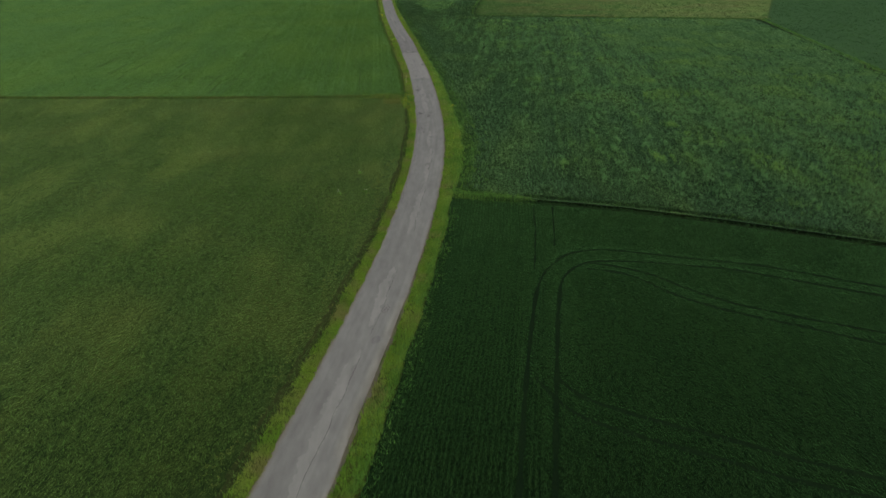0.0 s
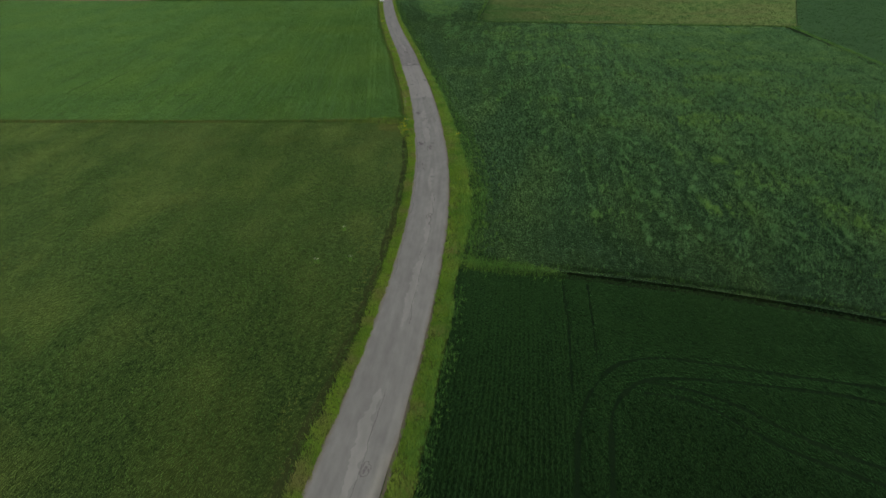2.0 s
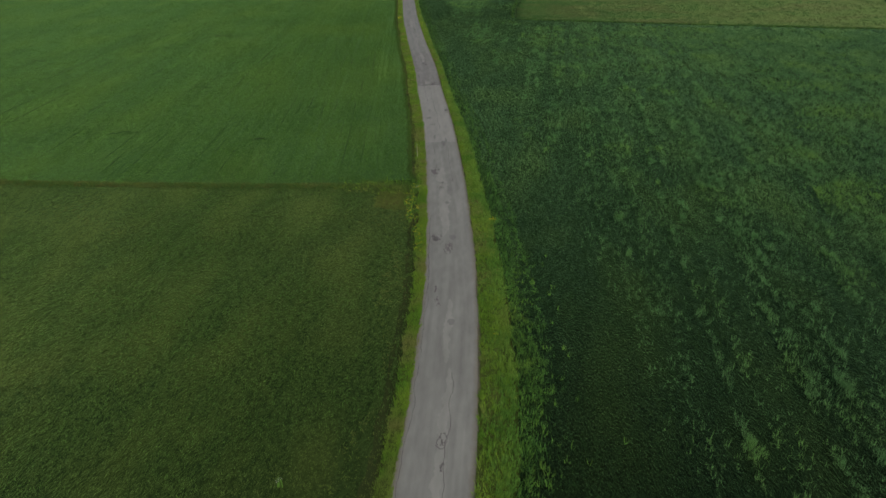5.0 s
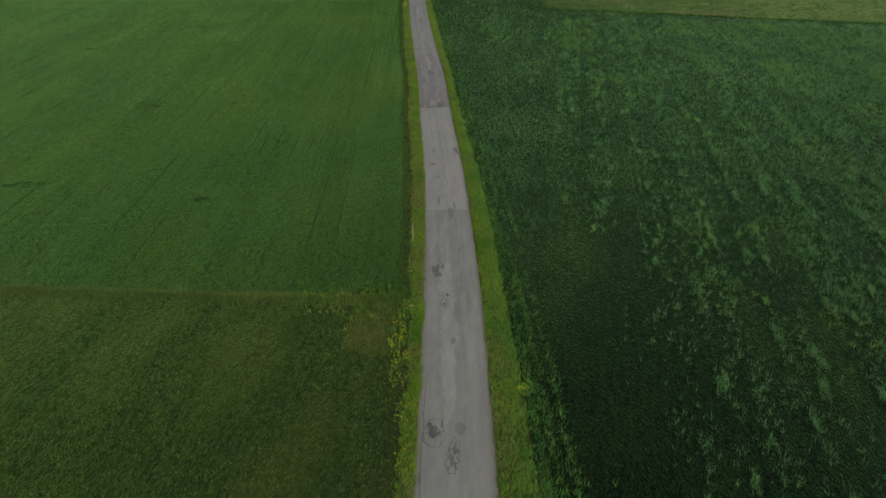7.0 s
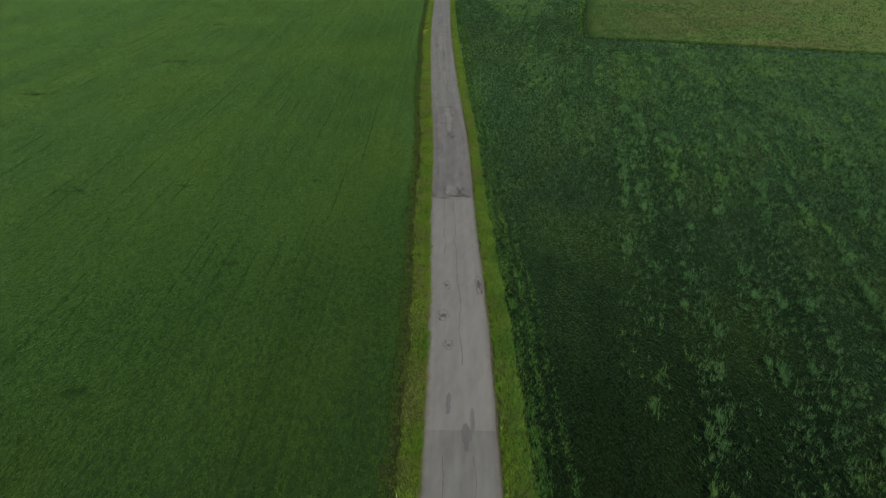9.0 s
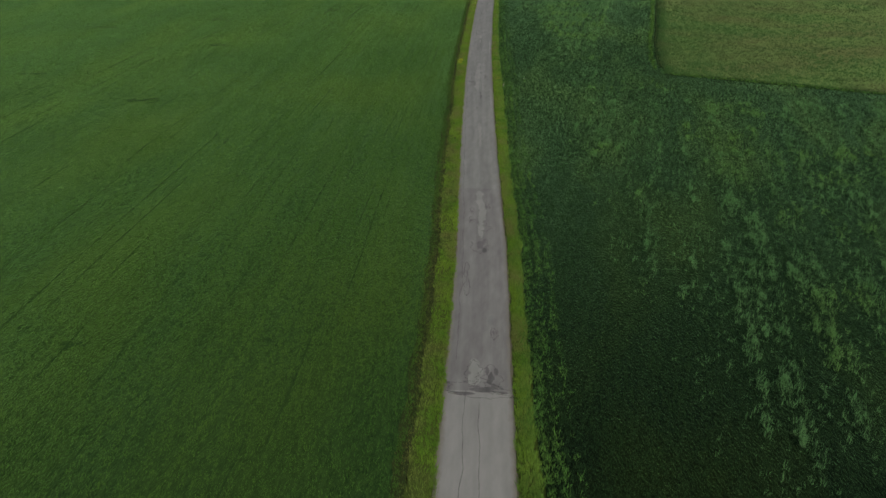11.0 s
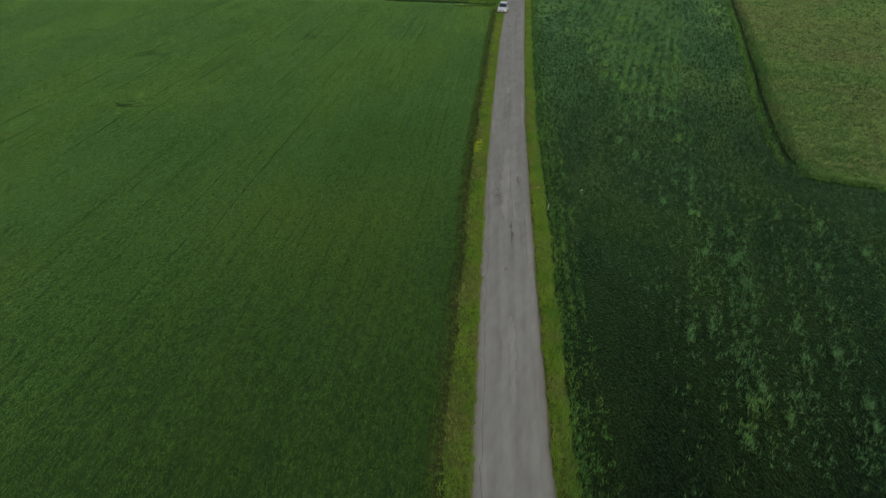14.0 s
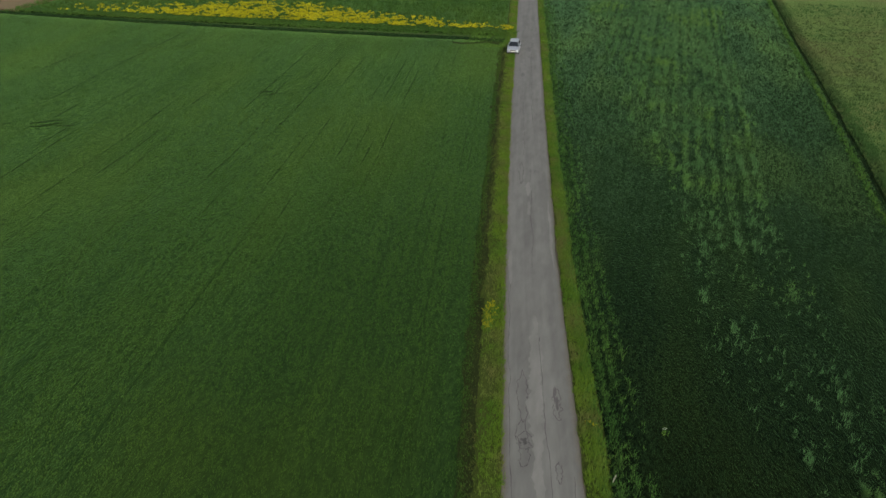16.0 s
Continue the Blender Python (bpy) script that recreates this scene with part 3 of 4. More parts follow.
ribbon("ditch", np.stack([x, end_y(x) + 0.5], 1), [-1.0, -0.6, 0, 0.5], [0.05, 0.0, -0.2, -0.12], M_SOIL_SHADE_WHEAT, None, "dark ditch bottom at the end of the cereal field", "ditch", rough=0.05, kind="structure")
bm = bmesh.new()
pts = [(-19.5 - 2.2 * i + 0.0, 288.6 + 0.9 * math.sin(i * 1.7) - 0.9) for i in range(6)]
back = [(p[0], p[1] + 1.7 - 0.25 * i) for i, p in enumerate(pts)][::-1]
bm.faces.new([bm.verts.new((a, b, 0.10)) for a, b in pts + back])
bmesh.ops.triangulate(bm, faces=bm.faces)
tagged(part("field_entrance", bm, M_DIRT_AND_SHADE, None), "small patch of bare brown earth at the field entrance", "bare soil", kind="structure")


M_OLIVE = soil_material("trodden_olive_grass", (0.020, 0.032, 0.006), (0.050, 0.068, 0.014), 1.2, fuzz=0.5, gleam=4.0, other=(0.058, 0.064, 0.017), other_scale=0.4)
bm = bmesh.new()
a = np.linspace(0, 2 * np.pi, 60)[:-1]
r = 0.9 + 0.22 * wobble(a, 88, 0.6) + 0.10 * wobble(a, 89, 0.2)
square = np.minimum(1.25, 1 / np.maximum(np.abs(np.cos(a)), np.abs(np.sin(a))))
ring = [bm.verts.new((-4.7 + 2.0 * c, 74.6 + 3.4 * d, 0.015)) for c, d in zip(np.cos(a) * r * square, np.sin(a) * r * square)]
bm.faces.new(ring)
bmesh.ops.triangulate(bm, faces=bm.faces)
tagged(part("field_entrance", bm, M_OLIVE, None), "trodden olive-brown grass at the corner of the meadow", "bare soil", kind="structure")


# ---- plants ----
def blades(name, xy, height, spread, width, k, lean, material, parent, base_z=0.0, run=None):
    """Tufts of leaning blades, one triangle each, as one mesh. run: how far a tuft is drawn out across and along its row, and the row's slope."""
    n = len(xy)
    height = np.broadcast_to(height, n)[:, None] * rng.uniform(0.65, 1.15, (n, k))
    a = rng.uniform(0, 2 * np.pi, (n, k))
    dx, dy = np.cos(a), np.sin(a)
    r = np.broadcast_to(spread, n)[:, None] * rng.uniform(0.0, 1.0, (n, k))
    ox, oy = dx * r, dy * r
    if run:
        ox, oy = ox * run[0] + oy * run[1] * run[2], oy * run[1]
    bx, by = xy[:, 0:1] + ox, xy[:, 1:2] + oy
    a2 = a + rng.normal(0, 0.8, (n, k))
    out = lean * height * rng.uniform(0.2, 1.3, (n, k))
    w = np.broadcast_to(width, n)[:, None] * rng.uniform(0.6, 1.2, (n, k)) / 2
    px, py = -np.sin(a2) * w, np.cos(a2) * w
    tx, ty = bx + np.cos(a2) * out, by + np.sin(a2) * out
    bz = np.broadcast_to(base_z, n)[:, None] * np.ones((1, k))
    v = np.empty((n, k, 3, 3), np.float32)
    v[:, :, 0] = np.stack([bx - px, by - py, bz], 2)
    v[:, :, 1] = np.stack([bx + px, by + py, bz], 2)
    v[:, :, 2] = np.stack([tx, ty, bz + height], 2)
    v = v.reshape(-1, 3)
    return tagged(mesh_from(name, v, np.arange(len(v)), 3, material, parent), kind="stuff")


def scatter(x0, x1, y0, y1, density):
    n = int((x1 - x0) * (y1 - y0) * density)
    return np.stack([rng.uniform(x0, x1, n), rng.uniform(y0, y1, n)], 1)


def thinning(x0, x1, y0, y1, density, width, spread):
    """Points that grow sparser and broader away from the road: places, blade widths and tuft radii."""
    points, broad = [], []
    edges = [0, 23, 26, 30, 35, 41, 48, 57, 68, 82, 100, 125, 160, 210]
    for side in (-1, 1):
        for a, b in zip(edges, edges[1:]):
            lo, hi = (a, b) if side > 0 else (-b, -a)
            f = max(1.0, ((a + b) / 2 / 24) ** 1.95) if a else 1.0
            p = scatter(lo, hi, y0, y1, density / f)
            p[:, 0] += -0.045 * np.maximum(p[:, 1] - 40, 0)
            g = np.maximum(f, (np.maximum(p[:, 1] - 178, 1) / 38) ** 1.9)
            g = np.where(p[:, 1] < -26, np.maximum(g, 20.0), g)
            stay = rng.uniform(0, 1, len(p)) < f / g
            points.append(p[stay])
            broad.append(np.sqrt(g[stay]))
    p, f = np.concatenate(points), np.concatenate(broad)
    keep = (p[:, 0] > x0) & (p[:, 0] < x1)
    p, f = p[keep], f[keep]
    return p, width * f ** 0.75, spread * f


def in_rows(p, slope, gap, jitter, x_ref=None):
    """Draws points towards drill rows that run along y, leaning by slope."""
    u = p[:, 0] - (slope * p[:, 1] if x_ref is None else x_ref(p[:, 1]))
    v = np.round(u / gap) * gap + rng.normal(0, jitter, len(p))
    q = p.copy()
    q[:, 0] += v - u
    return q


def flight_gap(p):
    """Sideways distance from the middle of the place."""
    return np.abs(p[:, 0] + 0.045 * np.maximum(p[:, 1] - 40, 0))


def smooth_line(points, step=0.4):
    p = np.array(points, float)
    t = np.concatenate([[0], np.cumsum(np.linalg.norm(np.diff(p, axis=0), axis=1))])
    q = np.arange(0, t[-1], step)
    l = np.stack([np.interp(q, t, p[:, 0]), np.interp(q, t, p[:, 1])], 1)
    for _ in range(2):
        l[2:-2] = (l[:-4] + l[1:-3] + l[2:-2] + l[3:-1] + l[4:]) / 5
    return l


TRAMLINES = [
    [(3.2, -26), (5.6, -12.4), (7.1, -4.8), (8.8, 2.9), (10, 6.4), (11.9, 9.2), (13.1, 10.4), (15.9, 11), (17.9, 10.5), (22.6, 8.9), (29.3, 6.9), (36.5, 2.9), (60, -8)],
    [(5, -26), (7.8, -11.4), (9.7, -1.7), (11.2, 4.8), (12.4, 6.9), (14.3, 8.5), (17.3, 8.4), (20.2, 7.9), (26.6, 6.2), (35.6, 1.4), (60, -10)],
    [(14.2, 8.2), (17, 7.2), (19.4, 5.4), (21.3, 2.8), (24, 0.3), (28.2, -2.1), (32.9, -4.4), (60, -17)],
    [(13.9, 7), (15.8, 6.5), (17.5, 5.5), (20, 1.7), (23.5, -1.1), (27.6, -3.3), (31.9, -5.9), (60, -19)],
    [(6.9, -8.9), (7.8, -11.4), (9, -13.1), (10.2, -13.9), (12.5, -15.2), (15.2, -16.6), (19, -18.7), (23.3, -20.4), (45, -29)],
    [(8.4, -9), (9.1, -10.9), (10.4, -11.8), (11.6, -12.6), (14.5, -14.2), (17.3, -15.5), (19.8, -17), (22.3, -18.2), (45, -27.5)],
    [(9.3, 7), (10.8, 15.8), (11.6, 22.8)],
    [(11.7, 10.4), (12.6, 15.7), (13.6, 22.2)],
]


def clear_of(p, line, width):
    """Which points lie farther than width from a line."""
    keep = np.ones(len(p), bool)
    lo, hi = line.min(0) - width, line.max(0) + width
    near = np.nonzero(((p > lo) & (p < hi)).all(1))[0]
    for c in range(0, len(near), 4000):
        i = near[c:c + 4000]
        d = np.linalg.norm(p[i][:, None, :] - line[None], axis=2).min(1)
        keep[i] = d > width
    return keep


# bare tracks laid as near-black ribbons, their shade painted in
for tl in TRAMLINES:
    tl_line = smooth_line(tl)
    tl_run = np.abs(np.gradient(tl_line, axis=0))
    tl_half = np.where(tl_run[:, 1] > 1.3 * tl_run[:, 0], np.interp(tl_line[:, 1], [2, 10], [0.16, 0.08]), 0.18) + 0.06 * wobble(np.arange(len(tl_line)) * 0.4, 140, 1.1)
    ribbon("tramline", tl_line, np.stack([-tl_half, tl_half], 1), [0.010 + 0.004 * len(wheat_field.children)] * 2, M_TRAMLINE_SHADE, wheat_field, smooth=False)

DRILL_GAPS = [-7.2, -10.6, -14.2, -19.6, -23.2, -29.3, -33.8, -46.0, -62.0, -8.2, -9.4, -12.5, -16.8, -18.0, -21.6, -25.5, -27.0, -31.2, -36.5, -38.0, -43.5, -49.0, -56.0, -58.0, -67.0, -78.0]


def drill_line(i, u):
    """A thin, broken strip along the drill rows where little grows: middle line and half width."""
    y = np.arange(float(divide_y(u)) + 3, 287, 0.8)
    bend = 0.05 + 0.0011 * max(0.0, -u - 12)
    x = u - 5.0 - (0.055 if u > -14 else 0.062 - 0.6 * bend + 0.03) * (y - 130) + 0.25 * wobble(y, 240 + i, 14.0)
    half = np.clip(wobble(y, 260 + i, 7.0) + 0.3 * wobble(y, 290 + i, 1.3) + 0.2, 0.0, 1) * (0.045 + 0.0013 * abs(u)) + 0.003
    return x, y, half


for i, u in enumerate(DRILL_GAPS):
    gx, gy, gh = drill_line(i, u)
    ribbon("drill_line", np.stack([gx, gy], 1), np.stack([-gh, gh], 1), [0.010 + 0.002 * i] * 2, M_GAP, barley_field, smooth=False)


# wheat: dense, in rows beside the verge, with tramlines left bare
def wheat():
    p, wid, spr = thinning(-30, 150, -100, 27, 38, 0.030, 0.12)
    rowed = (p[:, 0] - right_edge(p[:, 1])) < 9.5
    p[rowed] = in_rows(p[rowed], 0, 0.32, 0.058, lambda y: road_x(y) + 4)
    keep = (p[:, 0] > right_edge(p[:, 1]) + 0.05) & (p[:, 1] < ditch_y(p[:, 0]) - 0.3)
    for tl in TRAMLINES:
        tl_line = smooth_line(tl)
        run = np.abs(np.gradient(tl_line, axis=0))
        along = run[:, 1] > 1.3 * run[:, 0]
        low = tl_line[:, 1] < 6
        for piece, clear in ((tl_line[along & low], 0.32), (tl_line[along & ~low], 0.17), (tl_line[~along], 0.50)):
            if len(piece):
                keep &= clear_of(p, piece, clear)
    p, wid, spr = p[keep], wid[keep], spr[keep]
    tall = 0.18 + 0.08 * patchy(p[:, 0], p[:, 1], 21, 1.5)
    lift = 0.36 * rng.uniform(0, 1, len(p))
    rowed = (p[:, 0] - right_edge(p[:, 1])) < 9.5
    for some, run in ((rowed, (0.3, 4.0, 0.16)), (~rowed, (0.9, 1.0, 0.0))):
        blades("wheat_plants", p[some], tall[some], spr[some], (wid * (spr / 0.12) ** 0.2)[some], 4, 0.45, M_WHEAT, wheat_field, lift[some], run=run)


wheat()


# barley: even, in drill rows along the road, a few lodged dark hollows
HOLLOWS = [(-40.8, 125.8, 1.3, 0.6), (-54.5, 181.5, 2.2, 0.7), (-78.7, 192.5, 2.0, 0.6), (-24.0, 95.6, 1.2, 0.5), (-43.4, 98.3, 1.2, 0.5), (-58, 216, 1.8, 0.7),
           (-70, 240, 2.6, 0.7), (-30, 128, 0.8, 0.4), (-66, 160, 1.6, 0.5), (-48, 256, 2.2, 0.6), (-90, 228, 2.0, 0.6), (-20, 112, 0.7, 0.4), (-17, 130, 0.5, 0.35), (-84, 150, 1.5, 0.5)]


def lodged_patch(hx, hy, a, b, seed):
    """A ragged dark hollow where the crop lies flat, drawn out along the rows' slant."""
    r = np.random.default_rng(seed)
    bm = bmesh.new()
    for k in range(9):
        cx, cy = hx + 0.75 * a * r.normal(), hy + 0.75 * b * r.normal()
        t = np.linspace(0, 2 * np.pi, 15)[:-1]
        q = (1 + 0.4 * wobble(t + 9 * k, seed, 0.6)) * r.uniform(0.18, 0.45)
        u, v = a * q * np.cos(t), 1.1 * b * q * np.sin(t)
        bm.faces.new([bm.verts.new((cx + c * 0.92 - d * 0.39, cy + c * 0.39 + d * 0.92, 0.07 + 0.003 * k)) for c, d in zip(u, v)])
    bmesh.ops.triangulate(bm, faces=bm.faces)
    part("lodged_patch", bm, M_GAP, barley_field)


for k, hollow in enumerate(HOLLOWS):
    lodged_patch(*hollow, 610 + k)


def barley():
    p, wid, spr = thinning(-230, 0, 79, 297, 22, 0.034, 0.10)
    u = p[:, 0] + 0.055 * p[:, 1]
    line = np.abs(wobble(u, 64, 0.55)) * 1.1 + np.abs(wobble(u, 65, 0.21)) * 0.5 + 0.5 * wobble(p[:, 1], 66, 11.0) * wobble(u, 67, 2.2)
    keep = (p[:, 0] < left_edge(p[:, 1]) - 0.05) & (p[:, 1] > divide_y(p[:, 0]) + 0.55 + 0.45 * wobble(p[:, 0], 68, 3.0)) & (p[:, 1] < end_y(p[:, 0]) - 0.4)
    keep &= rng.uniform(0, 1, len(p)) < np.clip(line * 2.2, 0.12, 1)
    for hx, hy, a, b in HOLLOWS:
        ang = 0.4
        u = (p[:, 0] - hx) * math.cos(ang) + (p[:, 1] - hy) * math.sin(ang)
        v = -(p[:, 0] - hx) * math.sin(ang) + (p[:, 1] - hy) * math.cos(ang)
        keep &= (u / a) ** 2 + (v / b) ** 2 > 0.5 + 0.7 * patchy(u, v, 9, 0.5)
    streak = np.zeros(len(p), bool)
    for i, c in enumerate(DRILL_GAPS):
        gx, gy, gh = drill_line(i, c)
        streak |= (np.abs(p[:, 0] - np.interp(p[:, 1], gy, gx)) < 1.6 * np.interp(p[:, 1], gy, gh)) & (rng.uniform(0, 1, len(p)) < 0.85)
    keep &= ~streak
    p, wid, spr = p[keep], wid[keep], spr[keep]
    tall = 0.13 + 0.05 * patchy(p[:, 0] * 2.5, p[:, 1] * 0.35, 22, 6.0)
    blades("barley_plants", p, tall, np.minimum(spr, 0.5), 1.1 * wid * (spr / 0.10) ** 0.15, 4, 0.4, M_BARLEY, barley_field, 0.20 * rng.uniform(0, 1, len(p)) ** 0.8, run=(0.9, 4.0, -0.055))


barley()


def meadow_grass():
    p, wid, spr = thinning(-190, 2, -100, 84, 26, 0.033, 0.16)
    p = in_rows(p, 0.04, 0.6, 0.2)
    keep = (p[:, 0] < left_edge(p[:, 1]) - 0.05) & (p[:, 1] < divide_y(p[:, 0]) - 0.35)
    keep &= rng.uniform(0, 1, len(p)) < 0.55 + 0.6 * patchy(p[:, 0], p[:, 1], 31, 5.0)
    keep &= ~((p[:, 1] < 66) & (p[:, 0] > left_edge(p[:, 1]) - 1.0 + 0.8 * wobble(p[:, 1], 37, 6.0)) & (rng.uniform(0, 1, len(p)) < 0.6))
    p, wid, spr = p[keep], wid[keep], spr[keep]
    tall = 0.10 + 0.17 * patchy(p[:, 0], p[:, 1], 32, 0.9) * patchy(p[:, 0], p[:, 1], 33, 7.0) * 1.6
    corner = (p[:, 1] > 72.5 + 0.6 * wobble(p[:, 0], 34, 1.5)) & (p[:, 0] > left_edge(p[:, 1]) - 4.3 + 0.5 * wobble(p[:, 1], 35, 1.5))
    corner |= (p[:, 1] > 66) & (p[:, 0] > left_edge(p[:, 1]) - 1.0 + 0.4 * wobble(p[:, 1], 36, 1.2))
    corner |= (p[:, 1] < 66) & (p[:, 0] > left_edge(p[:, 1]) - 1.5 + 1.4 * wobble(p[:, 1], 37, 6.0)) & (rng.uniform(0, 1, len(p)) < 0.6)
    blades("meadow_grass", p[~corner], tall[~corner], spr[~corner], wid[~corner], 4, 0.45, M_MEADOW, meadow, 0.25 * rng.uniform(0, 1, np.count_nonzero(~corner)))
    blades("short_grass", p[corner], 0.10, spr[corner], wid[corner], 5, 1.1, M_DRY, meadow)


meadow_grass()


def weed_amount(x, y):
    """How thickly the tall weeds stand: in bands along the rows, none in the headlands."""
    u = x - road_x(y)
    from_hay = np.where(y > 205, hay_left(y) - x, 30.0)
    head = hay_front(x) - y
    w = np.clip((u - 11 - 3 * wobble(y, 70, 14)) / 6, 0, 1) * np.clip((from_hay - 9.5) / 2, 0, 1) * np.where(x > 18, np.clip((head - 6.5) / 3, 0, 1), 1)
    w = w * np.clip((y - ditch_y(x) - 4.5) / 5, 0.12, 1)
    u = x - 0.15 * y
    rows = 0.22 + 0.78 * np.clip(wobble(u, 71, 0.8) * 1.8 + 0.5, 0, 1)
    wide = np.clip((u - 16) / 24, 0, 1)
    return w * np.maximum(rows, 0.6 * wide) * np.clip(patchy(u * 2.6, y * 0.7, 72, 2.4) * 2.4 - 0.70 + 1.3 * (patchy(x, y, 73, 9.0) - 0.5) + 0.4 * wide, 0.12 + 0.40 * wide, 1)


def bean_plants():
    p, wid, spr = thinning(-16, 190, -8, 335, 19, 0.041, 0.13)
    near = p[:, 0] - right_edge(p[:, 1]) < 6
    p[near] = in_rows(p[near], 0, 0.62, 0.19, road_x)
    p[~near] = in_rows(p[~near], 0.15, 0.75, 0.28)
    keep = (p[:, 0] > right_edge(p[:, 1]) + 0.05) & (p[:, 1] > ditch_y(p[:, 0]) + 1.45) & (p[:, 0] < far_right(p[:, 1]))
    hay = (p[:, 1] > hay_front(p[:, 0]) - 0.6) & (p[:, 0] > hay_left(p[:, 1]) - 0.4)
    keep &= ~hay & ~((p[:, 1] < 26.8) & (p[:, 0] < 6))
    keep &= rng.uniform(0, 1, len(p)) < 0.72 + 0.4 * weed_amount(p[:, 0], p[:, 1]) + 0.3 * np.clip((p[:, 1] - 180) / 60, 0, 1)
    p, wid, spr = p[keep], wid[keep], spr[keep]
    tall = 0.20 + 0.10 * patchy(p[:, 0], p[:, 1], 41, 1.3)
    blades("bean_plants", p, tall, spr, wid * (spr / 0.12) ** 0.25, 4, 0.42, M_BEANS, bean_field, 0.34 * rng.uniform(0, 1, len(p)), run=(0.8, 2.5, 0.1))
    p = scatter(80, 240, 40, 300, 0.3)
    p = p[(p[:, 0] > np.where(p[:, 1] < 188, far_right(p[:, 1]), hay_right(p[:, 1])) + 0.5)]
    blades("crop_plants", p, 0.3, 0.8, 0.3, 5, 0.9, M_SIDE, side_field, -0.05)


bean_plants()


def tall_weeds():
    p = scatter(-15, 105, 15, 335, 9.5)
    p = p[rng.uniform(0, 1, len(p)) < np.clip((30 / np.maximum(flight_gap(p), 1)) ** 0.7, 0, 1)]
    p = in_rows(p, 0.15, 0.75, 0.2)
    inside = (p[:, 0] > right_edge(p[:, 1]) + 0.5) & (p[:, 1] > ditch_y(p[:, 0]) + 1.2) & (p[:, 0] < far_right(p[:, 1])) & ~((p[:, 1] < 28) & (p[:, 0] < 6))
    hay = (p[:, 1] > hay_front(p[:, 0]) - 1.5) & (p[:, 0] > hay_left(p[:, 1]) - 1.5)
    p = p[inside & ~hay]
    p = p[rng.uniform(0, 1, len(p)) < weed_amount(p[:, 0], p[:, 1])]
    size = rng.uniform(0.5, 1.15, len(p)) * np.clip(flight_gap(p) / 30, 1, 4) ** 0.35
    blades("tall_weeds", p, 0.42 * size, 0.24 * size, 0.038 * size, 6, 0.42, M_WEED, bean_field, 0.35 * rng.uniform(0.2, 1, len(p)))
    c = scatter(-10, 60, 30, 300, 0.26)
    c = c[(rng.uniform(0, 1, len(c)) < weed_amount(c[:, 0], c[:, 1]) ** 1.5) & (flight_gap(c) < 48)]
    n = 26
    r = rng.uniform(0.3, 0.85, len(c))[:, None] * rng.uniform(0, 1, (len(c), n)) ** 0.7
    a = rng.uniform(0, 2 * np.pi, (len(c), n))
    p = np.stack([(c[:, 0:1] + 0.6 * r * np.cos(a) + 0.27 * r * np.sin(a)).ravel(), (c[:, 1:2] + 1.8 * r * np.sin(a)).ravel()], 1)
    blades("tall_weeds", p, 0.36, 0.16, 0.034, 5, 0.5, M_WEED, bean_field, 0.3 * rng.uniform(0.3, 1, len(p)))
    # the thick block beside the hay meadow
    p = in_rows(scatter(-6, 26, 222, 330, 5.0), 0.13, 1.4, 0.2)
    u = p[:, 0] - road_x(p[:, 1])
    am = np.clip((u - 13 - 2 * wobble(p[:, 1], 79, 6.0)) / 2, 0, 1) * np.clip((hay_left(p[:, 1]) - p[:, 0] - 10.5) / 1.5, 0, 1) * np.clip(patchy(p[:, 0] * 2, p[:, 1] * 0.5, 80, 2.0) * 2.6 - 0.7, 0.1, 1)
    p = p[rng.uniform(0, 1, len(p)) < am]
    blades("tall_weeds", p, 0.5, 0.3, 0.05, 7, 0.45, M_WEED, bean_field, 0.1)
    y = rng.uniform(30, 330, 19000)
    lane = rng.choice([0.35, 1.15, 2.0], len(y), p=[0.45, 0.38, 0.17])
    x = right_edge(y) + lane + 0.2 * wobble(y, 76, 9.0) + rng.normal(0, 1, len(y)) * np.interp(y, [30, 50, 90], [0.45, 0.2, 0.14])
    thick = wobble(y + 60 * lane, 75, 5.0) + 0.5 * wobble(y + 60 * lane, 78, 1.4)
    ok = (rng.uniform(-1.25, 0.5, len(y)) < thick) & (rng.uniform(0, 1, len(y)) < np.interp(y, [60, 95, 120, 170, 195, 225, 260], [0.9, 0.8, 0.45, 0.4, 0.7, 0.6, 0.25])) & (x > right_edge(y) + 0.1)
    p = np.stack([x, y], 1)[ok]
    blades("row_weeds", p, 0.32, 0.2, 0.032, 6, 0.6, M_ROW, bean_field)


tall_weeds()


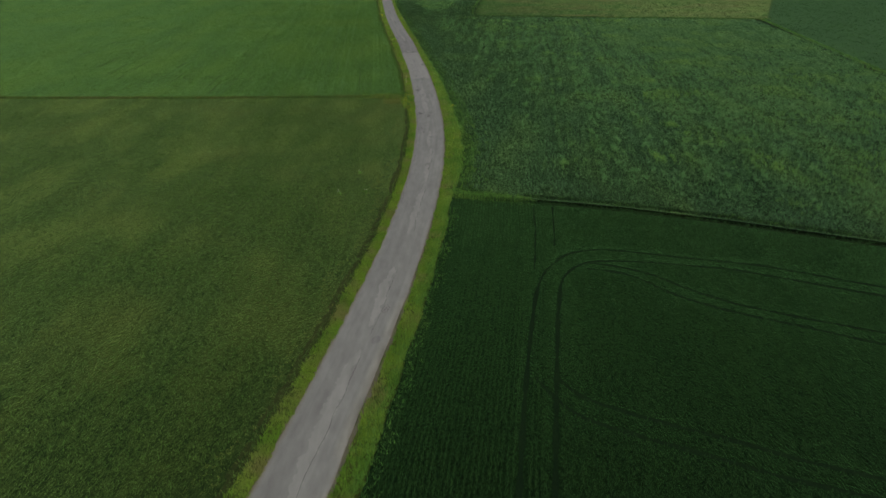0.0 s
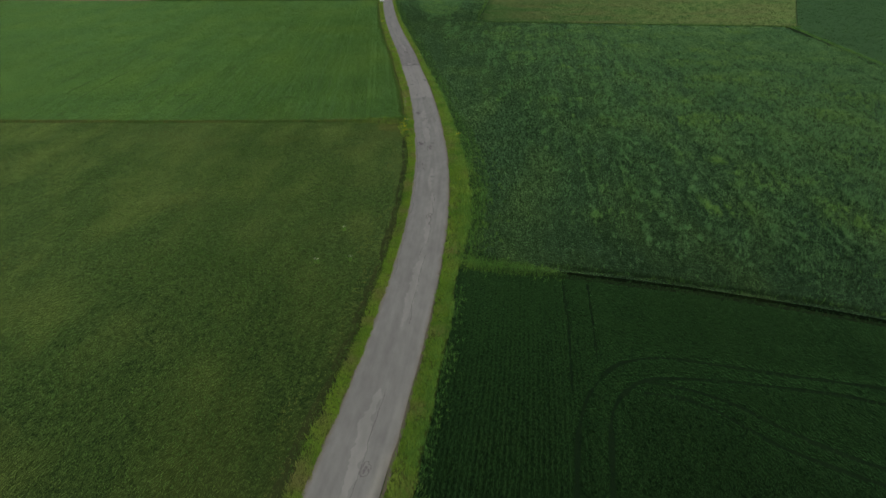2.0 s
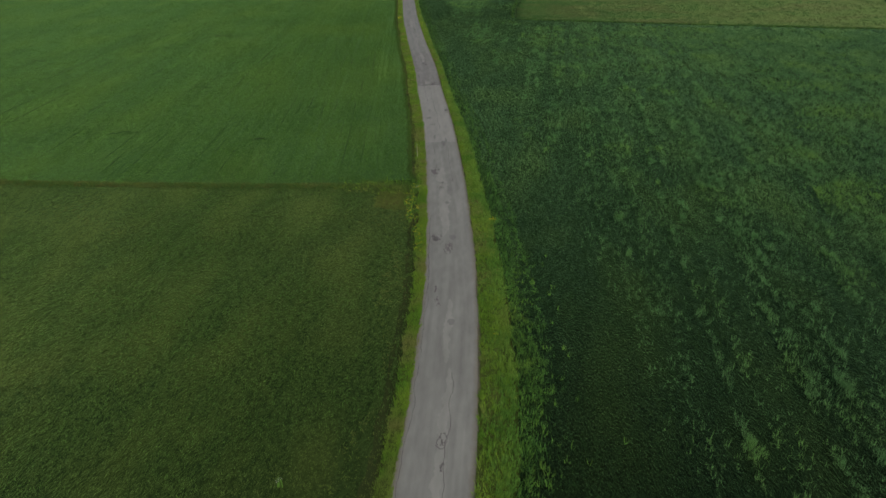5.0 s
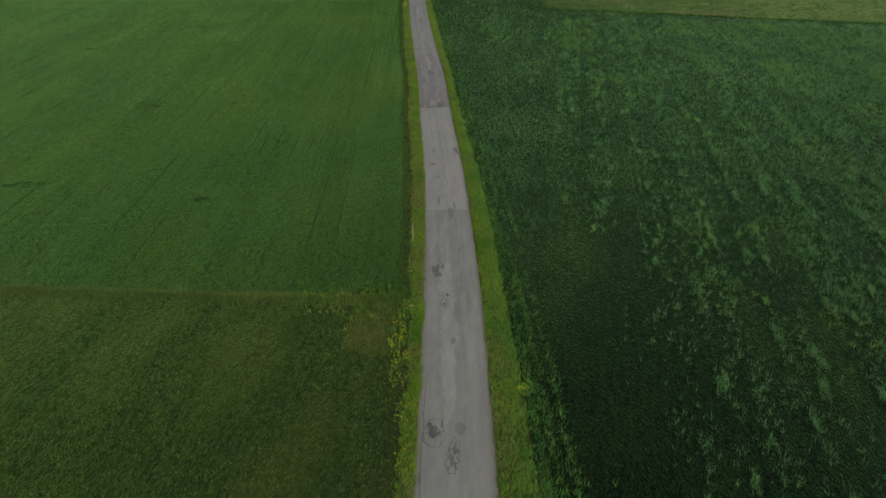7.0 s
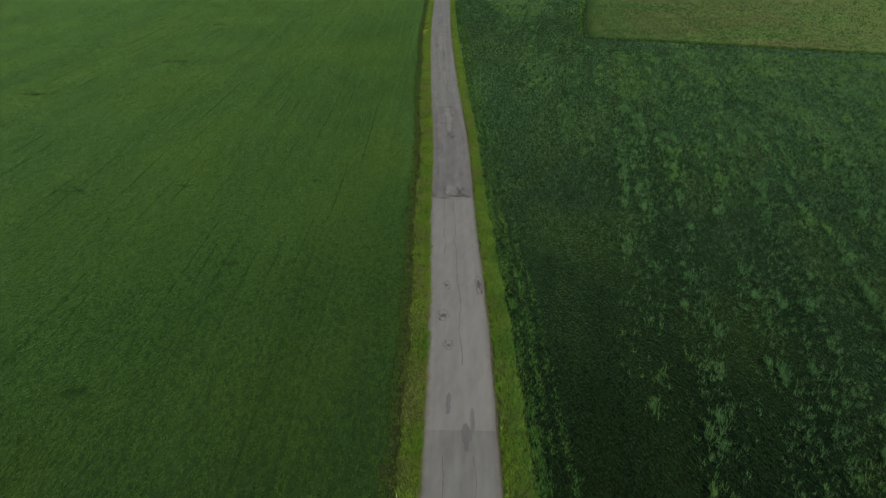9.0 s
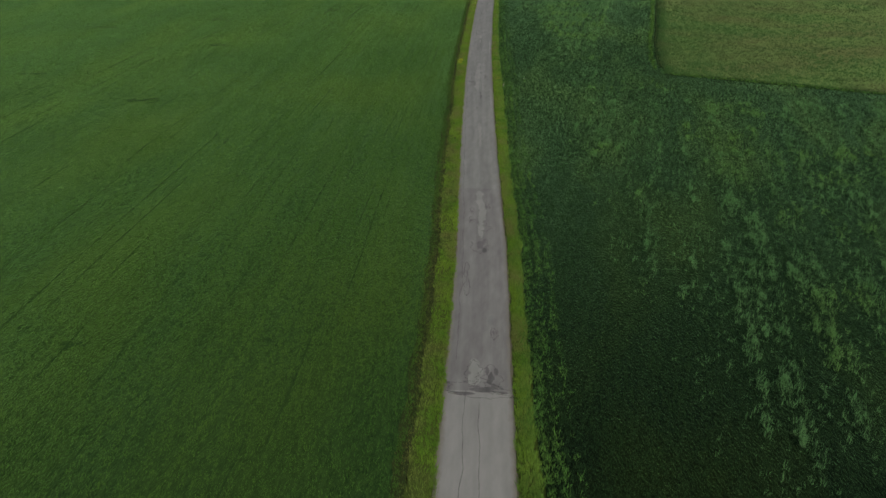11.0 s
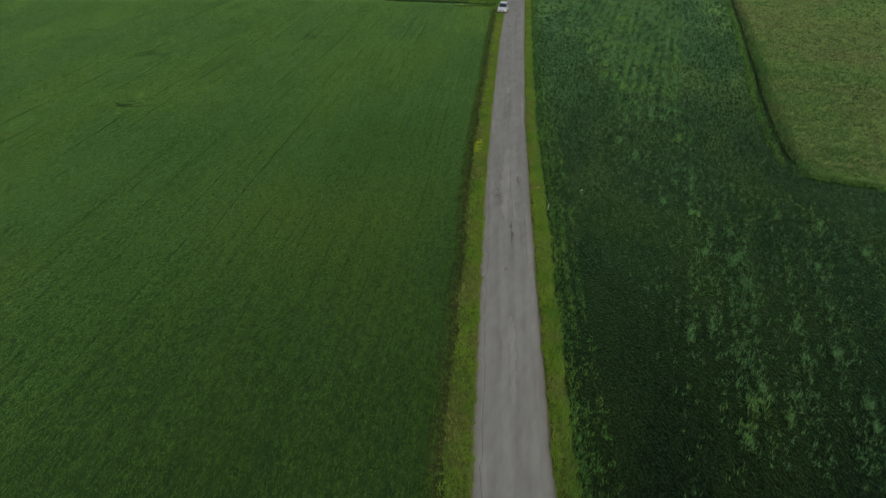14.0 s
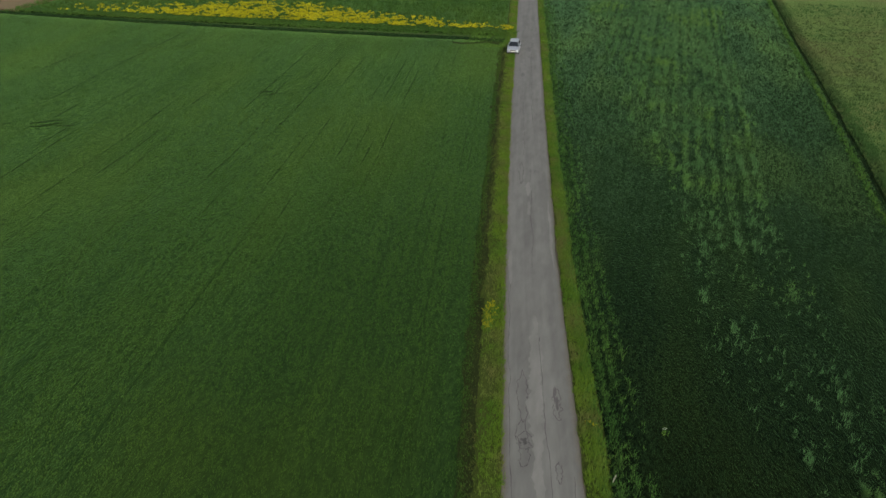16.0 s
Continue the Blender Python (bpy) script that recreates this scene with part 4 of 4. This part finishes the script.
def hay_grass():
    p, wid, spr = thinning(15, 175, 185, 335, 20, 0.08, 0.2)
    f = (p[:, 1] > hay_front(p[:, 0]) + 0.3) & (p[:, 0] > hay_left(p[:, 1]) + 0.3) & (p[:, 0] < hay_right(p[:, 1]))
    p, wid, spr = p[f], wid[f], spr[f]
    blades("hay_grass", p, 0.16 + 0.16 * patchy(p[:, 0], p[:, 1], 81, 3.0), spr, wid, 4, 1.2, M_HAY, hay_field, -0.05)
    # grassy rim round the hay meadow
    y = rng.uniform(211, 345, 1600)
    q = np.stack([hay_left(y) - 1.1 + rng.normal(0, 0.22, len(y)), y], 1)
    x = rng.uniform(21, 116, 1400)
    q = np.concatenate([q, np.stack([x, hay_front(x) - 0.3 + rng.normal(0, 0.25, len(x))], 1)])
    blades("rim_grass", q[::2], 0.35, 0.3, 0.06, 6, 0.5, M_LUSH, hay_field)
    blades("rim_grass", q[1::2], 0.35, 0.3, 0.06, 6, 0.5, M_ROW, hay_field)
    y = rng.uniform(209, 345, 2600)
    q = np.stack([hay_left(y) + 0.3 + rng.normal(0, 0.45, len(y)), y], 1)
    x = rng.uniform(20, 116, 1500)
    q = np.concatenate([q, np.stack([x, hay_front(x) + 0.2 + rng.normal(0, 0.3, len(x))], 1)])
    tawny = rng.uniform(0, 1, len(q)) < 0.6
    blades("rim_grass", q[~tawny], 0.35, 0.3, 0.06, 5, 0.5, M_BEANS, hay_field)
    q[:, 0] += np.where(q[:, 1] > 209.5, 0.7, 0.0)
    blades("rim_grass", q[tawny], 0.45, 0.45, 0.06, 7, 0.6, M_HAY, hay_field)
    y = rng.uniform(20, 188, 1200)
    q = np.stack([far_right(y) + 1.3 + rng.normal(0, 0.3, len(y)), y], 1)
    blades("rim_grass", q, 0.45, 0.35, 0.12, 5, 0.5, M_ROW, side_field)


hay_grass()

grass = tagged(new("verge_grass"), "tall yellow-green roadside grass in uneven tufts", "grass", kind="stuff")


def verge_grass():
    y = rng.uniform(-28, 335, 29000)
    f = rng.beta(1.1, 1.5, len(y))
    inner = road_x(y) - HALF + 0.05
    x = inner + (left_edge(y) + np.interp(y, [75, 84, 150, 220], [0.3, 0.85, 0.75, 1.1]) - inner) * f + 0.10 * wobble(y, 15, 0.7)
    p = np.stack([x, y], 1)
    blades("grass_tufts", p, 0.16 + 0.22 * patchy(x * 2, y, 91, 1.5), 0.11, 0.05, 5, 0.7, M_VERGE, grass)
    y = rng.uniform(-28, 335, 42000)
    f = rng.beta(1.2, 1.1, len(y))
    inner = road_x(y) + HALF + 0.1
    x = inner + (right_edge(y) - 0.1 - inner) * f + 0.10 * wobble(y, 16, 0.7)
    p = np.stack([x, y], 1)
    lush = rng.uniform(0, 1, len(y)) < np.clip(0.1 + 0.55 * patchy(x, y, 92, 5.0) * (y < 130) + 0.9 * (f - 0.35), 0, 1)
    tall = 0.18 + 0.26 * patchy(x * 2, y, 93, 1.5)
    blades("grass_tufts", p[~lush], tall[~lush], 0.11, 0.06, 5, 0.6, M_VERGE, grass)
    blades("grass_tufts", p[lush], tall[lush], 0.12, 0.06, 5, 0.6, M_LUSH, grass)
    y = rng.uniform(-28, 288, 9000)
    q = np.stack([left_edge(y) + rng.normal(0.35, 0.3, len(y)), y], 1)
    q = q[(y < 79) | (rng.uniform(0, 1, len(y)) < 0.35)]
    y = rng.uniform(80, 288, 5000)
    e = np.stack([left_edge(y) + 0.05 + np.abs(rng.normal(0, 0.22, len(y))), y], 1)
    blades("grass_tufts", e, 0.16, 0.16, 0.04, 4, 0.7, M_BARLEY, grass, -0.02)
    e = np.stack([left_edge(y) + np.interp(y, [84, 150, 220], [0.85, 0.75, 1.1]) - np.abs(rng.normal(0, 0.25, len(y))), y], 1)
    blades("grass_tufts", e[::2], 0.14, 0.16, 0.04, 4, 0.9, M_DRY, grass, -0.02)
    blades("grass_tufts", q, 0.18, 0.12, 0.045, 4, 0.7, M_MEADOW, grass, -0.02)
    # loose tufts past the verge
    y = rng.uniform(-28, 320, 9000)
    q = np.stack([right_edge(y) + np.abs(rng.normal(0, 0.45, len(y))), y], 1)
    q = q[(y < 22) | (y > 30)]
    blades("grass_tufts", q[::2], 0.24, 0.13, 0.05, 5, 0.7, M_ROW, grass)
    blades("grass_tufts", q[1::2], 0.2, 0.13, 0.05, 4, 0.7, M_BEANS, grass)
    # short grass creeping over the asphalt's edge
    for side in (-1, 1):
        y = rng.uniform(-28, 330, 9000)
        q = np.stack([road_x(y) + side * (2.24 + 0.03 * side + 0.08 * wobble(y, 17 + side, 1.3) + rng.normal(0, 0.10, len(y))), y], 1)
        blades("grass_tufts", q, 0.06, 0.10, 0.03, 4, 1.0, M_DRY, grass)
    # grass ridge from the verge to the ditch, and lush corner
    x = 3 + 9 * rng.beta(1, 1.9, 1300)
    q = np.stack([x, ditch_y(x) + rng.normal(0.3, 0.55, len(x))], 1)
    blades("grass_tufts", q[:900], 0.3, 0.2, 0.045, 6, 0.6, M_LUSH, grass)
    blades("grass_tufts", q[900:], 0.3, 0.2, 0.045, 6, 0.6, M_ROW, grass)
    q = scatter(3.5, 13, 24.5, 62, 16)
    away = np.minimum(q[:, 0] - right_edge(q[:, 1]), 1.2 * (q[:, 1] - ditch_y(q[:, 0])) + 0.12 * (q[:, 0] - 3))
    far = q[:, 0] - right_edge(q[:, 1])
    am = np.exp(-np.maximum(away, 0) / 0.9) * np.clip(1.3 - (q[:, 1] - 26) / 34, 0, 1) * np.clip(1.5 - far / 6, 0, 1) * np.clip(0.3 + 1.2 * patchy(q[:, 0], q[:, 1], 97, 1.5), 0, 1)
    q = q[(far > -0.1) & (q[:, 1] > ditch_y(q[:, 0]) - 0.2) & (rng.uniform(0, 1, len(q)) < am)]
    blades("grass_tufts", q, 0.4, 0.18, 0.07, 5, 0.6, M_LUSH, grass)
    x = rng.uniform(2.8, 12, 1700)
    q = np.stack([x, ditch_y(x) + 4.6 * rng.beta(0.9, 1.6, len(x)) * np.clip(1.05 - (x - 2.5) / 10, 0.1, 1) - 0.3], 1)
    blades("grass_tufts", q[:200], 0.28, 0.2, 0.045, 5, 0.6, M_LUSH, grass)
    blades("grass_tufts", q[200:700], 0.28, 0.2, 0.045, 5, 0.6, M_ROW, grass)
    blades("grass_tufts", q[700:], 0.28, 0.2, 0.045, 5, 0.6, M_BEANS, grass)
    # ditch rims
    x = rng.uniform(11, 110, 3000)
    q = np.stack([x, ditch_y(x) + 1.7 + rng.normal(0, 0.25, len(x))], 1)
    blades("grass_tufts", q[:450], 0.34, 0.22, 0.045, 5, 0.5, M_ROW, grass)
    blades("grass_tufts", q[450:], 0.34, 0.25, 0.05, 5, 0.5, M_BEANS, grass)
    # dividing furrow
    x = -rng.uniform(3, 130, 5200)
    q = np.stack([x, divide_y(x) + rng.normal(-0.55, 0.3, len(x))], 1)
    blades("grass_tufts", q[:3000], 0.38, 0.2, 0.06, 5, 0.6, M_MEADOW, grass)
    blades("grass_tufts", q[3000:], 0.34, 0.2, 0.06, 5, 0.6, M_DRY, grass)
    x = -rng.uniform(3, 130, 5000)
    q = np.stack([x, divide_y(x) + rng.normal(-0.6, 0.4, len(x))], 1)
    blades("grass_tufts", q, 0.24, 0.25, 0.05, 4, 0.8, M_HAY, grass)
    x = -2.6 - 9 * rng.beta(0.9, 2.0, 800)
    q = np.stack([x, divide_y(x) + rng.normal(-0.6, 1.0, len(x))], 1)
    blades("grass_tufts", q[:300], 0.35, 0.2, 0.07, 5, 0.5, M_VERGE, grass)
    blades("grass_tufts", q[300:], 0.35, 0.2, 0.07, 5, 0.5, M_MEADOW, grass)
    x = -rng.uniform(4, 130, 420)
    x = x[wobble(x, 98, 2.5) > 0.1]
    q = np.stack([x, divide_y(x) + rng.normal(-0.1, 0.35, len(x))], 1)
    blades("grass_tufts", q, 0.5, 0.3, 0.06, 9, 0.6, M_ROW, grass)
    # far bank and entrance
    x = -rng.uniform(19, 125, 2600)
    q = np.stack([x, end_y(x) + rng.normal(0.3, 0.6, len(x))], 1)
    blades("grass_tufts", q, 0.32, 0.3, 0.12, 5, 0.6, M_BEANS, grass, -0.05)
    q = scatter(-120, -17, 292, 298, 6)
    q = q[q[:, 1] > end_y(q[:, 0]) + 2.6]
    blades("grass_tufts", q, 0.35, 0.3, 0.12, 5, 0.5, M_BARLEY, grass)
    q = scatter(-25, -17, 286, 297, 12)
    q = q[(q[:, 0] < road_x(q[:, 1]) - HALF)]
    blades("grass_tufts", q, 0.25, 0.2, 0.09, 5, 0.6, M_LUSH, grass, -0.05)


verge_grass()


def rape():
    q = scatter(-120, -17, 296, 345, 3)
    q = q[q[:, 0] < road_x(q[:, 1]) - HALF - 2]
    blades("rape_leaves", q, 0.5, 0.35, 0.15, 3, 0.8, M_BARLEY, rape_field)
    q = scatter(-112, -18, 297, 330, 6)
    near = q[:, 1] - (297.5 + 0.02 * np.abs(q[:, 0] + 24))
    reach = np.interp(q[:, 0], [-112, -90, -80, -62, -45, -30, -18], [5, 11, 16, 18, 11, 6, 3])
    am = np.clip(1.25 - near / (0.75 * reach + 0.5), 0, 1) * np.where(near > -0.3, 1, 0) + 0.8 * (np.abs(wobble(q[:, 0] - 1.2 * q[:, 1], 95, 8.0)) < 0.2) * (near < reach) * (near > 0)
    am = am * np.clip(patchy(q[:, 0], q[:, 1], 96, 1.6) * 3.0 - 0.85, 0.05, 1) * np.interp(q[:, 0], [-112, -97, -86, -45, -33, -18], [0.1, 0.3, 1, 1, 0.85, 0.6])
    q = q[rng.uniform(0, 1, len(q)) < am]
    blades("rape_blossom", q, 0.28, 0.32, 0.16, 8, 1.0, M_YELLOW, rape_field, 0.45)


rape()


def flower_clump(x, y, rx, ry, n, mat, name, label, height=0.55):
    """A wild plant group: green stems with blossom on top."""
    a, r = rng.uniform(0, 2 * np.pi, n), np.sqrt(rng.uniform(0, 1, n))
    p = np.stack([np.cos(a) * r * rx, np.sin(a) * r * ry], 1)
    clump = tagged(new(name), label, "wildflowers", "roadside wildflowers")
    clump.location = (x, y, 0)
    blades("foliage", p, height, 0.08, 0.05, 4, 0.35, M_LUSH, clump)
    m = max(3, int(n * 0.65))
    blades("blossom", p[:m], 0.08, 0.14, 0.042, 5, 1.2, mat, clump, height * rng.uniform(0.5, 1.05, m))


for x, y, rx, ry, n in ((-12.95, 209.7, 0.5, 1.9, 140), (-3.0, 73.3, 0.6, 1.9, 55), (-2.6, 69.8, 0.6, 1.8, 40), (-2.0, 66.0, 0.5, 1.9, 22), (-1.8, 62.4, 0.4, 1.5, 16),
                        (5.1, 68.1, 0.3, 0.35, 26), (-6.0, 200.0, 0.3, 0.4, 12), (-2.6, 77.0, 0.4, 0.8, 20), (4.4, 48.0, 0.3, 0.3, 6)):
    flower_clump(x, y, rx, ry, n, M_YELLOW, "yellow_flower_clump", "bright yellow flowering plants in the roadside grass")
for x, y in ((-6.6, 27.3), (-9.6, 26.8), (-7.9, 34.2), (-1.8, 200.3), (-2.4, 76.4)):
    flower_clump(x, y, 0.2, 0.2, 4, M_WHITE_FLOWER, "white_flower_plant", "white umbel flowers standing in green grass")

# ---- stakes ----
M_STAKE = plain_material("bleached_wood", (0.46, 0.45, 0.37), 0.7)


def stake(x, y, h, width, lean, label):
    top = tagged(new("marker_stake"), label, "stake", "roadside stakes")
    top.matrix_world = pose(x, y, -0.1, lean, lean * 0.6, 20)
    bm = bmesh.new()
    bmesh.ops.create_cube(bm, size=1, matrix=Matrix.Translation((0, 0, h / 2)) @ Matrix.Diagonal((width, width, h, 1)))
    bmesh.ops.bevel(bm, geom=bm.edges[:], offset=width * 0.18, segments=1, affect='EDGES')
    part("shaft", bm, M_STAKE, top)
    bm = bmesh.new()
    bmesh.ops.create_cone(bm, cap_ends=True, segments=8, radius1=width * 0.62, radius2=width * 0.3, depth=width, matrix=Matrix.Translation((0, 0, h + width * 0.45)))
    part("cap", bm, M_STAKE, top)


stake(-2.9, 87.5, 1.95, 0.028, 0, "tall thin pale wooden stake standing in the verge")
stake(-5.0, 196.2, 0.75, 0.055, 9, "short leaning white stake in the roadside grass")


# ---- parked car ----
M_PAINT = plain_material("silver_paint", (0.40, 0.44, 0.48), 0.32, 0.45, 0.04)
M_GLASS_CAR = plain_material("dark_tinted_glass", (0.02, 0.025, 0.03), 0.12, 0.0, 0.05, spec=0.14)
M_RUBBER = plain_material("tyre_rubber", (0.02, 0.02, 0.02), 0.85)
M_RIM = plain_material("alloy_rim", (0.45, 0.46, 0.48), 0.35, 0.9)
M_TRIM = plain_material("black_plastic_trim", (0.03, 0.03, 0.032), 0.6)
M_LAMP = plain_material("headlight_glass", (0.75, 0.78, 0.8), 0.12)
M_TAIL = plain_material("red_lamp_glass", (0.35, 0.01, 0.01), 0.2)
M_PLATE = plain_material("white_plate", (0.8, 0.8, 0.78), 0.5)


def loft(rings):
    bm = bmesh.new()
    rows = [[bm.verts.new(p) for p in ring] for ring in rings]
    n = len(rows[0])
    for a, b in zip(rows, rows[1:]):
        for i in range(n):
            bm.faces.new((a[i], a[(i + 1) % n], b[(i + 1) % n], b[i]))
    bm.faces.new(rows[0])
    bm.faces.new(rows[-1][::-1])
    bmesh.ops.recalc_face_normals(bm, faces=bm.faces)
    return bm


def block(sx, sy, sz, x, y, z, bevel=0.02, turn=None):
    bm = bmesh.new()
    bmesh.ops.create_cube(bm, size=1, matrix=Matrix.Translation((x, y, z)) @ (turn or Matrix.Identity(4)) @ Matrix.Diagonal((sx, sy, sz, 1)))
    bmesh.ops.bevel(bm, geom=bm.edges[:], offset=bevel, segments=2, affect='EDGES')
    return bm


def slab(points, lift):
    """A thin pane through four points, thickened along its normal."""
    bm = bmesh.new()
    f = bm.faces.new([bm.verts.new(p) for p in points])
    f.normal_update()
    n = f.normal.copy()
    r = bmesh.ops.extrude_face_region(bm, geom=[f])
    bmesh.ops.translate(bm, verts=[v for v in r["geom"] if isinstance(v, bmesh.types.BMVert)], vec=n * lift)
    bmesh.ops.recalc_face_normals(bm, faces=bm.faces)
    return bm


def car():
    top = tagged(new("car"), "silver-grey small hatchback parked half on the grass verge", "car")
    rings = []
    for y, hw, lo, hi in ((-1.95, 0.60, 0.32, 0.56), (-1.88, 0.74, 0.25, 0.68), (-1.6, 0.82, 0.20, 0.79), (-1.2, 0.84, 0.19, 0.88), (-0.8, 0.845, 0.18, 0.94), (0.0, 0.85, 0.18, 0.95),
                          (0.9, 0.85, 0.18, 0.97), (1.5, 0.83, 0.20, 0.98), (1.82, 0.78, 0.26, 0.95), (1.92, 0.68, 0.33, 0.82)):
        rings.append([(sx * hw * f, y, lo + (hi - lo) * g) for sx, f, g in ((-1, 0.9, 0), (-1, 1, 0.18), (-1, 1, 0.62), (-1, 0.965, 0.88), (-1, 0.84, 1), (-1, 0.3, 1.03),
                                                                            (1, 0.3, 1.03), (1, 0.84, 1), (1, 0.965, 0.88), (1, 1, 0.62), (1, 1, 0.18), (1, 0.9, 0))])
    part("body", loft(rings), M_PAINT, top, smooth=False)
    low = [(-0.74, -0.98, 0.90), (0.74, -0.98, 0.90), (0.75, 1.78, 0.93), (-0.75, 1.78, 0.93)]
    high = [(-0.58, -0.16, 1.49), (0.58, -0.16, 1.49), (0.57, 1.25, 1.50), (-0.57, 1.25, 1.50)]
    mid = [tuple(a * 0.12 + b * 0.88 for a, b in zip(p, q)) for p, q in zip(low, high)]
    cabin = loft([low, mid, [(x * 0.93, y * 0.97, z + 0.03) for x, y, z in high]])
    bmesh.ops.bevel(cabin, geom=cabin.edges[:], offset=0.025, segments=2, affect='EDGES')
    part("cabin_frame", cabin, M_PAINT, top)

    def pane(name, i, j, s0, s1, h0, h1):
        def at(s, h):
            b = Vector(low[i]).lerp(Vector(low[j]), s)
            t = Vector(mid[i]).lerp(Vector(mid[j]), s)
            return b.lerp(t, h)
        part(name, slab([at(s0, h0), at(s1, h0), at(s1, h1), at(s0, h1)], 0.012), M_GLASS_CAR, top, "dark glass")

    pane("windscreen", 0, 1, 0.03, 0.97, 0.03, 0.97)
    pane("rear_window", 2, 3, 0.08, 0.92, 0.15, 0.92)
    pane("side_window", 1, 2, 0.10, 0.48, 0.04, 0.95)
    pane("side_window", 1, 2, 0.52, 0.90, 0.04, 0.95)
    pane("side_window", 3, 0, 0.10, 0.48, 0.04, 0.95)
    pane("side_window", 3, 0, 0.52, 0.90, 0.04, 0.95)
    for sx in (-1, 1):
        for y in (-1.22, 1.22):
            turn = pose(sx * 0.76, y, 0.30, 0, 90, 0)
            wheel = new("wheel")
            wheel.parent = top
            wheel.matrix_local = turn
            bm = bmesh.new()
            bmesh.ops.create_cone(bm, cap_ends=True, segments=24, radius1=0.30, radius2=0.30, depth=0.19)
            bmesh.ops.bevel(bm, geom=[e for e in bm.edges if abs(e.verts[0].co.z - e.verts[1].co.z) < 1e-6], offset=0.03, segments=2, affect='EDGES')
            part("tyre", bm, M_RUBBER, wheel)
            bm = bmesh.new()
            bmesh.ops.create_cone(bm, cap_ends=True, segments=20, radius1=0.19, radius2=0.19, depth=0.205)
            part("rim", bm, M_RIM, wheel)
        part("headlight", block(0.30, 0.16, 0.15, sx * 0.58, -1.80, 0.64, 0.04, pose(0, 0, 0, 0, 0, sx * 22)), M_LAMP, top, "clear glass headlight")
        part("tail_light", block(0.14, 0.12, 0.34, sx * 0.70, 1.80, 0.80, 0.03), M_TAIL, top, "red tail light")
        part("mirror", block(0.17, 0.09, 0.12, sx * 0.92, -0.66, 1.0, 0.03), M_TRIM, top)
    part("grille", block(0.80, 0.06, 0.13, 0, -1.93, 0.58, 0.015), M_TRIM, top, "black grille")
    part("bumper", block(1.40, 0.16, 0.16, 0, -1.90, 0.38, 0.05), M_PAINT, top)
    part("air_intake", block(1.15, 0.05, 0.12, 0, -1.975, 0.35, 0.015), M_TRIM, top, "black air intake")
    part("number_plate", block(0.50, 0.02, 0.11, 0, -1.995, 0.47, 0.005), M_PLATE, top, "plain white plate")
    part("rear_bumper", block(1.36, 0.14, 0.20, 0, 1.90, 0.42, 0.05), M_PAINT, top)
    for s in (-0.3, 0.25):
        part("wiper", block(0.5, 0.015, 0.015, s, -0.97, 0.965, 0.004), M_TRIM, top, "black wiper")
    for sx in (-1, 1):
        for y, l in ((-0.18, 1.0), (0.82, 0.86)):
            door = part("door", block(0.024, l, 0.50, sx * 0.843, y, 0.62, 0.008), M_PAINT, top)
            part("door_handle", block(0.03, 0.14, 0.03, sx * 0.862, y + l * 0.36, 0.78, 0.008), M_TRIM, door, "black handle")
        part("sill_trim", block(0.03, 2.0, 0.07, sx * 0.845, 0.0, 0.24, 0.01), M_TRIM, top, "black sill trim")
    return top


parked = car()
parked.matrix_world = pose(-16.75, 284.0, 0.02, 0, 0, -1.0) @ Matrix.Scale(1.16, 4)
